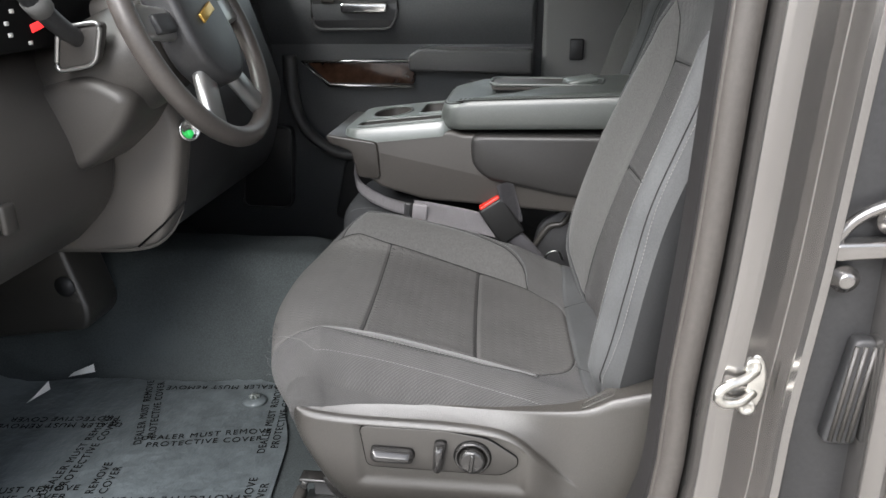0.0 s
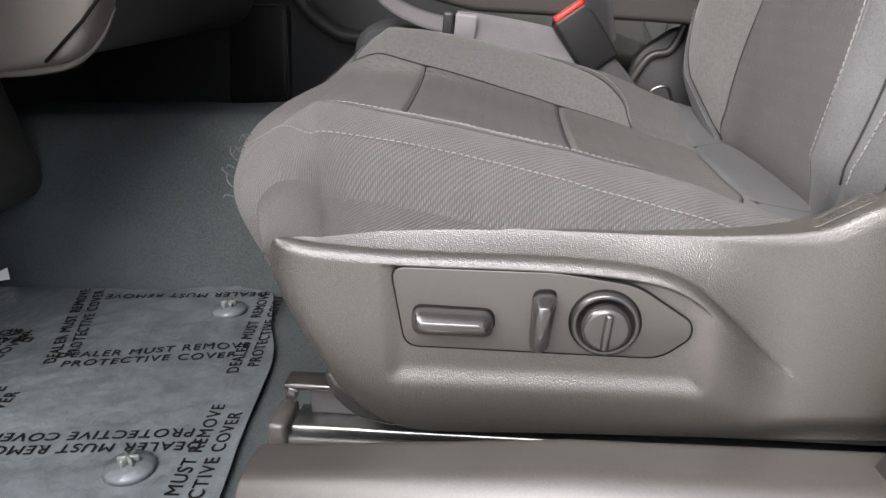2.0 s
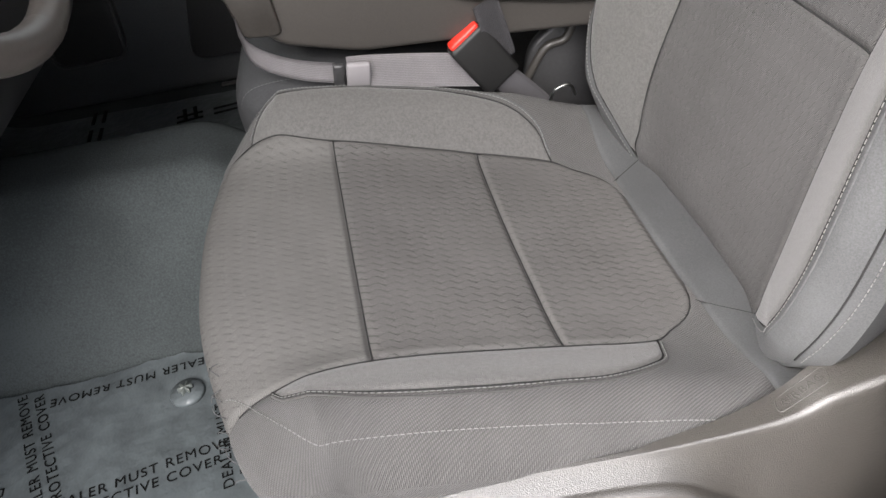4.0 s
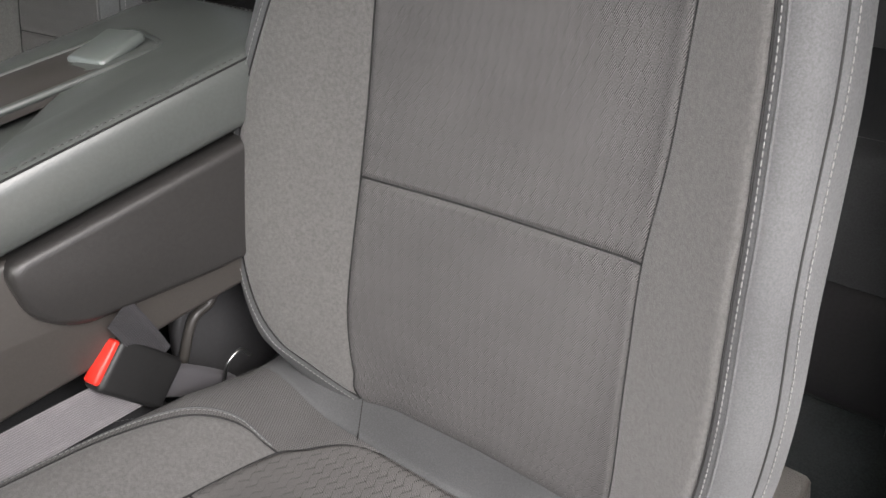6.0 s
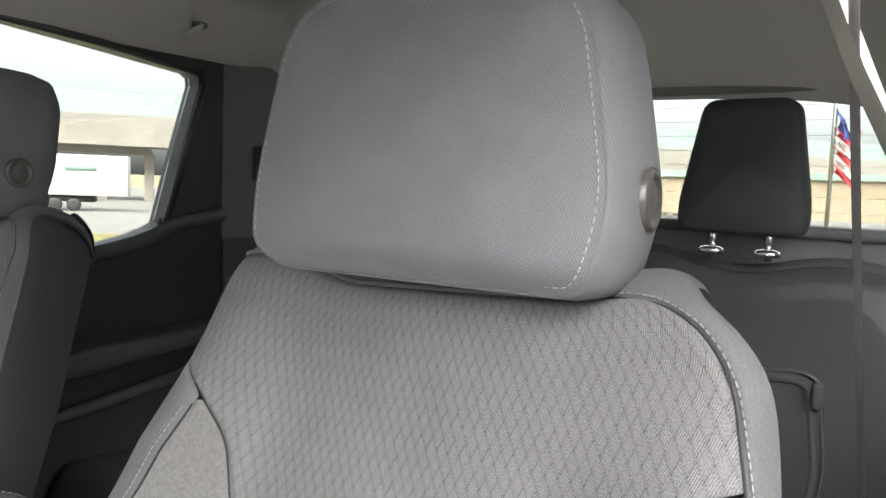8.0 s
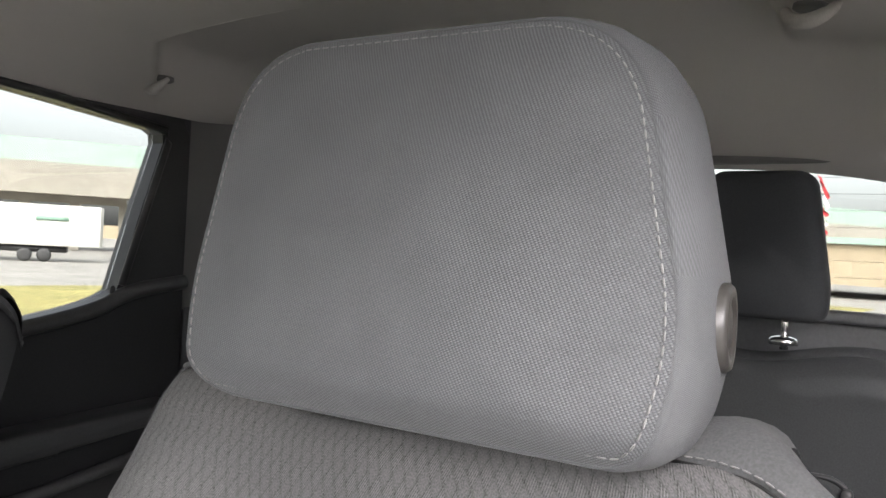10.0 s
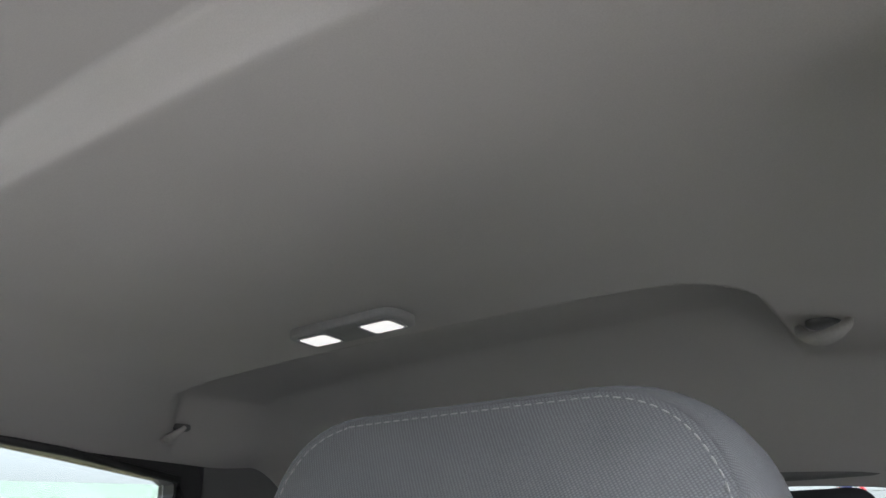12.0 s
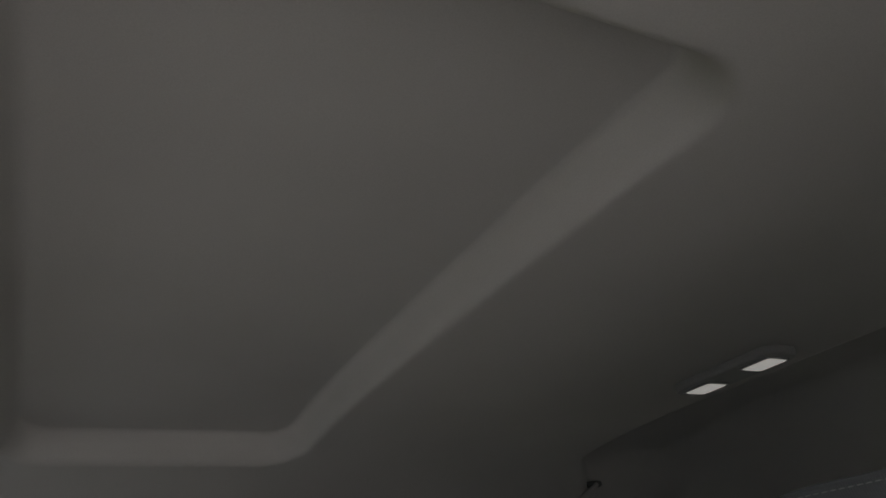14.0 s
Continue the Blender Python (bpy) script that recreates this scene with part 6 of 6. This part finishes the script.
def rear_headrest(y):
    h = thing("rear_headrest", (1.22, y, 0.868), "dark grey cloth rear head restraint on chrome posts", "headrest", "rear headrests")
    o = rounded([(-0.098, 0.903), (0.098, 0.903), (0.100, 0.95), (0.072, 1.122), (-0.072, 1.122), (-0.100, 0.95)], 0.025, 6)
    rings = []
    for d, g in ((0.0, 0.1), (0.0, 0.7), (0.003, 0.92), (0.012, 0.99), (0.03, 1.0), (0.055, 1.0), (0.07, 0.95), (0.078, 0.7), (0.08, 0.1)):
        rings.append([Vector((1.195 + d + 0.12 * (b - 0.915), y + a * g, 1.018 + (b - 1.018) * g)) for a, b in o])
    part("cushion", loft(rings), CLOTH_BLACK, h)
    for s in (-0.044, 0.044):
        part("post", tube([(1.232, y + s, 0.86), (1.232, y + s, 0.93)], 0.006, 10), CHROME, h, "chrome post")
        part("guide", lathe([(0.020, -0.004), (0.021, 0.002), (0.017, 0.006), (0.010, 0.008), (0.0, 0.008)], (1.225, y + s, 0.872), (0, 0, 1), 20), CHROME, h, "chrome guide sleeve")


rear_headrest(0.0)
rear_headrest(0.82)

front_seat((0, 0, 0), "grey cloth power driver seat with plush bolsters", True)
front_seat((0.05, 0.858, 0), "grey cloth passenger seat with plush bolsters", False)


# ---- outside ----
GRASS = mat("dry_grass", (0.25, 0.22, 0.075), 0.95, vary=0.35, scale=3, big=0.4, bump=0.5, bscale=20)
ASPHALT = mat("worn_asphalt", (0.25, 0.237, 0.217), 0.9, vary=0.2, scale=8, big=0.3)
CONCRETE = mat("pale_concrete", (0.27, 0.25, 0.215), 0.85, vary=0.15, scale=1.5, big=0.2)
GREENWALL = mat("pale_green_parapet", (0.27, 0.36, 0.31), 0.7, vary=0.1, scale=1)
TAN = mat("tan_siding", (0.35, 0.285, 0.195), 0.8, vary=0.1, scale=1)
TRAILER = mat("white_trailer_skin", (0.50, 0.50, 0.47), 0.45, vary=0.05, scale=1)
GZ = -0.75
LOW = GZ - 1.2  # road and verge lie below the lot where the truck stands


def ground_at(u, v):
    r, a = 1500.0 * u**4, v * math.tau
    return Vector((r * math.cos(a), r * math.sin(a), GZ + (LOW - GZ) * smooth(3.0, 8.5, r)))


ground = solo("ground", grid(ground_at, 90, 72), ASPHALT, "worn grey asphalt lot sloping down to the road", "ground", "structure")


def lie(name, pts, material, dz, label, cat):
    return solo(name, prism(pts, "z", LOW - 0.05, LOW + dz), material, label, cat, "structure", smooth=False)


lie("grass_verge", [(2, 9), (60, 3), (60, 22), (20, 34), (-15, 40), (-15, 14)], GRASS, 0.02, "dry yellow-green grass verge", "grass")
FWD = Vector((0.60, 0.80, 0))
SIDE = Vector((0.80, -0.60, 0))


def outside(d, s, z=0.0):
    """A place d metres out through the passenger window and s to the right of that."""
    p = FWD * d + SIDE * s
    return Vector((p.x, p.y, LOW + z))


def slab(c, length, depth, height, turn, bevel=0.0):
    return box((length, depth, height), (c.x, c.y, c.z + height / 2), bevel, 2, (0, 0, turn))


DECK = -37
bridge = thing("overpass", tuple(outside(95, 0)), "pale concrete highway overpass with green parapet", "bridge")
part("deck", slab(outside(95, 40, 6.2), 420, 12, 3.2, DECK), CONCRETE, bridge, smooth=False)
part("parapet", slab(outside(89.2, 40, 9.4), 420, 0.4, 2.4, DECK), GREENWALL, bridge, "pale green parapet", smooth=False)
part("ledge", slab(outside(88.6, 40, 6.0), 420, 1.0, 0.5, DECK), CONCRETE, bridge, smooth=False)
for s in range(-60, 121, 5):
    part("pier", slab(outside(93, s, 0), 1.0, 1.2, 5.4, DECK), CONCRETE, bridge, smooth=False)
for s in range(-53, 121, 20):
    part("pier_cap", slab(outside(93, s, 5.2), 16.5, 1.5, 1.0, DECK), CONCRETE, bridge, smooth=False)
solo("backdrop", slab(outside(190, 60, 0), 700, 2, 3.0, DECK), TAN, "distant tan embankment", "backdrop", "structure", smooth=False)

tr = thing("semi_trailer", tuple(outside(64, -13)), "white box semi trailer parked under the overpass", "trailer")
part("box", slab(outside(64, -12.4, 1.2), 15, 2.5, 3.1, DECK, 0.05), TRAILER, tr)
part("lettering_bar", slab(outside(62.7, -8.2, 3.1), 2.2, 0.05, 0.32, DECK), mat("green_letter_bar", (0.20, 0.32, 0.25), 0.6), tr, "green unreadable lettering bar")
for s in (-10.0, -8.7):
    w = part("wheel", lathe([(0.5, -0.15), (0.5, 0.15), (0.3, 0.17), (0.0, 0.17)], outside(62.9, s, 0.5), -FWD, 20), PLASTIC_DARK, tr)
part("undercarriage", slab(outside(64, -9.8, 0.7), 5, 1.6, 0.5, DECK), PLASTIC_DARK, tr)


def car(c, material, label):
    v = thing("parked_car", (c.x, c.y, LOW), label, "car", "parked cars")
    b = bmesh.new()
    prof = [(-2.2, 0.35), (-2.25, 0.75), (-1.9, 0.95), (-1.0, 1.02), (-0.5, 1.5), (1.0, 1.52), (1.7, 1.05), (2.2, 0.98), (2.25, 0.4)]
    b = prism(rounded(prof, 0.15), "y", -0.88, 0.88, 0.12, 2)
    m = Matrix.Translation((c.x, c.y, LOW)) @ pose(0, 0, 0, 0, 0, DECK)
    b.transform(m)
    body = part("body", b, material, v)
    b = prism(rounded([(-0.85, 1.04), (-0.42, 1.44), (0.95, 1.46), (1.5, 1.06)], 0.08), "y", -0.90, 0.90)
    b.transform(m)
    part("side_glass", b, PLASTIC_DARK, v, "dark side windows")
    for x in (-1.4, 1.4):
        for y in (-0.85, 0.85):
            b = lathe([(0.33, -0.1), (0.33, 0.1), (0.2, 0.12), (0.0, 0.12)], (x, y, 0.33), (0, 1 if y > 0 else -1, 0), 20)
            b.transform(m)
            part("wheel", b, PLASTIC_DARK, v)
    return v


car(outside(34, -13.2), mat("red_car_paint", (0.45, 0.02, 0.015), 0.3, coat=1.0), "bright red parked car by the grass")
car(outside(70, 3), mat("silver_car_paint", (0.35, 0.36, 0.38), 0.35, 0.5, coat=0.6), "silver grey parked car")
car(outside(60, 2), mat("dark_car_paint", (0.06, 0.06, 0.07), 0.35, 0.3, coat=0.6), "dark grey parked car")

# flag on its pole and a tan building behind the rear window
fp = Vector((42, 5.5, GZ))
flag = thing("flagpole", tuple(fp), "tall grey flagpole with a limp striped flag", "flagpole")
part("pole", tube([fp, fp + Vector((0, 0, 11))], 0.11, 10), STEEL, flag)
FLAG_RED, FLAG_BLUE = mat("flag_red", (0.5, 0.04, 0.05), 0.8), mat("flag_blue", (0.05, 0.07, 0.25), 0.8)
b = fp + Vector((0, 0, 0))


def cloth(z0, z1, y0, y1):
    return grid(lambda u, v: b + Vector((0.25 * math.sin(7 * v + 4 * u), -(y0 + (y1 - y0) * v) - 0.1 * math.sin(5 * u), z0 + (z1 - z0) * u - 0.9 * v)), 10, 10)


part("flag_field", cloth(5.4, 6.4, 0.12, 0.7), FLAG_BLUE, flag, "blue flag field")
for k in range(7):
    z = 3.2 + 0.45 * k
    part("flag_stripe", cloth(z, z + 0.44, 0.12 if k < 5 else 0.7, 1.1), FLAG_RED if k % 2 == 0 else WHITE, flag)
hall = thing("tan_building", (75, 8, GZ), "low tan metal building", "building")
part("wall", box((20, 90, 3.6), (85, 0, GZ + 1.8)), TAN, hall, smooth=False)
part("roof_edge", box((21, 91, 0.6), (85, 0, GZ + 3.9)), GREENWALL, hall, "pale green roof edge", smooth=False)

# the driver door stands wide open at its front hinges
d4 = thing("door_4", (-0.85, -0.50, 0.0), "driver door standing wide open", "car door", kind="structure")
turn = Matrix.Translation((-0.84, -0.47, 0)) @ pose(0, 0, 0, 0, 0, -112)
for nm, b, m_ in (("door_panel", prism(rounded([(0.0, -0.05), (1.05, -0.05), (1.12, 0.30), (1.10, 0.84), (0.0, 0.86)], 0.05), "y", -0.05, 0.05, 0.02), PANEL), ("window_frame", tube([(0.0, 0, 0.85), (0.45, 0, 1.28), (1.15, 0, 1.25), (1.12, 0, 0.83)], 0.025, 8), PANEL)):
    b.transform(turn)
    part(nm, b, m_, d4)
b = prism([(0.02, 0.85), (0.46, 1.27), (1.13, 1.24), (1.10, 0.84)], "y", -0.003, 0.003)
b.transform(turn)
part("pane", b, GLASS, d4, smooth=False).visible_shadow = False
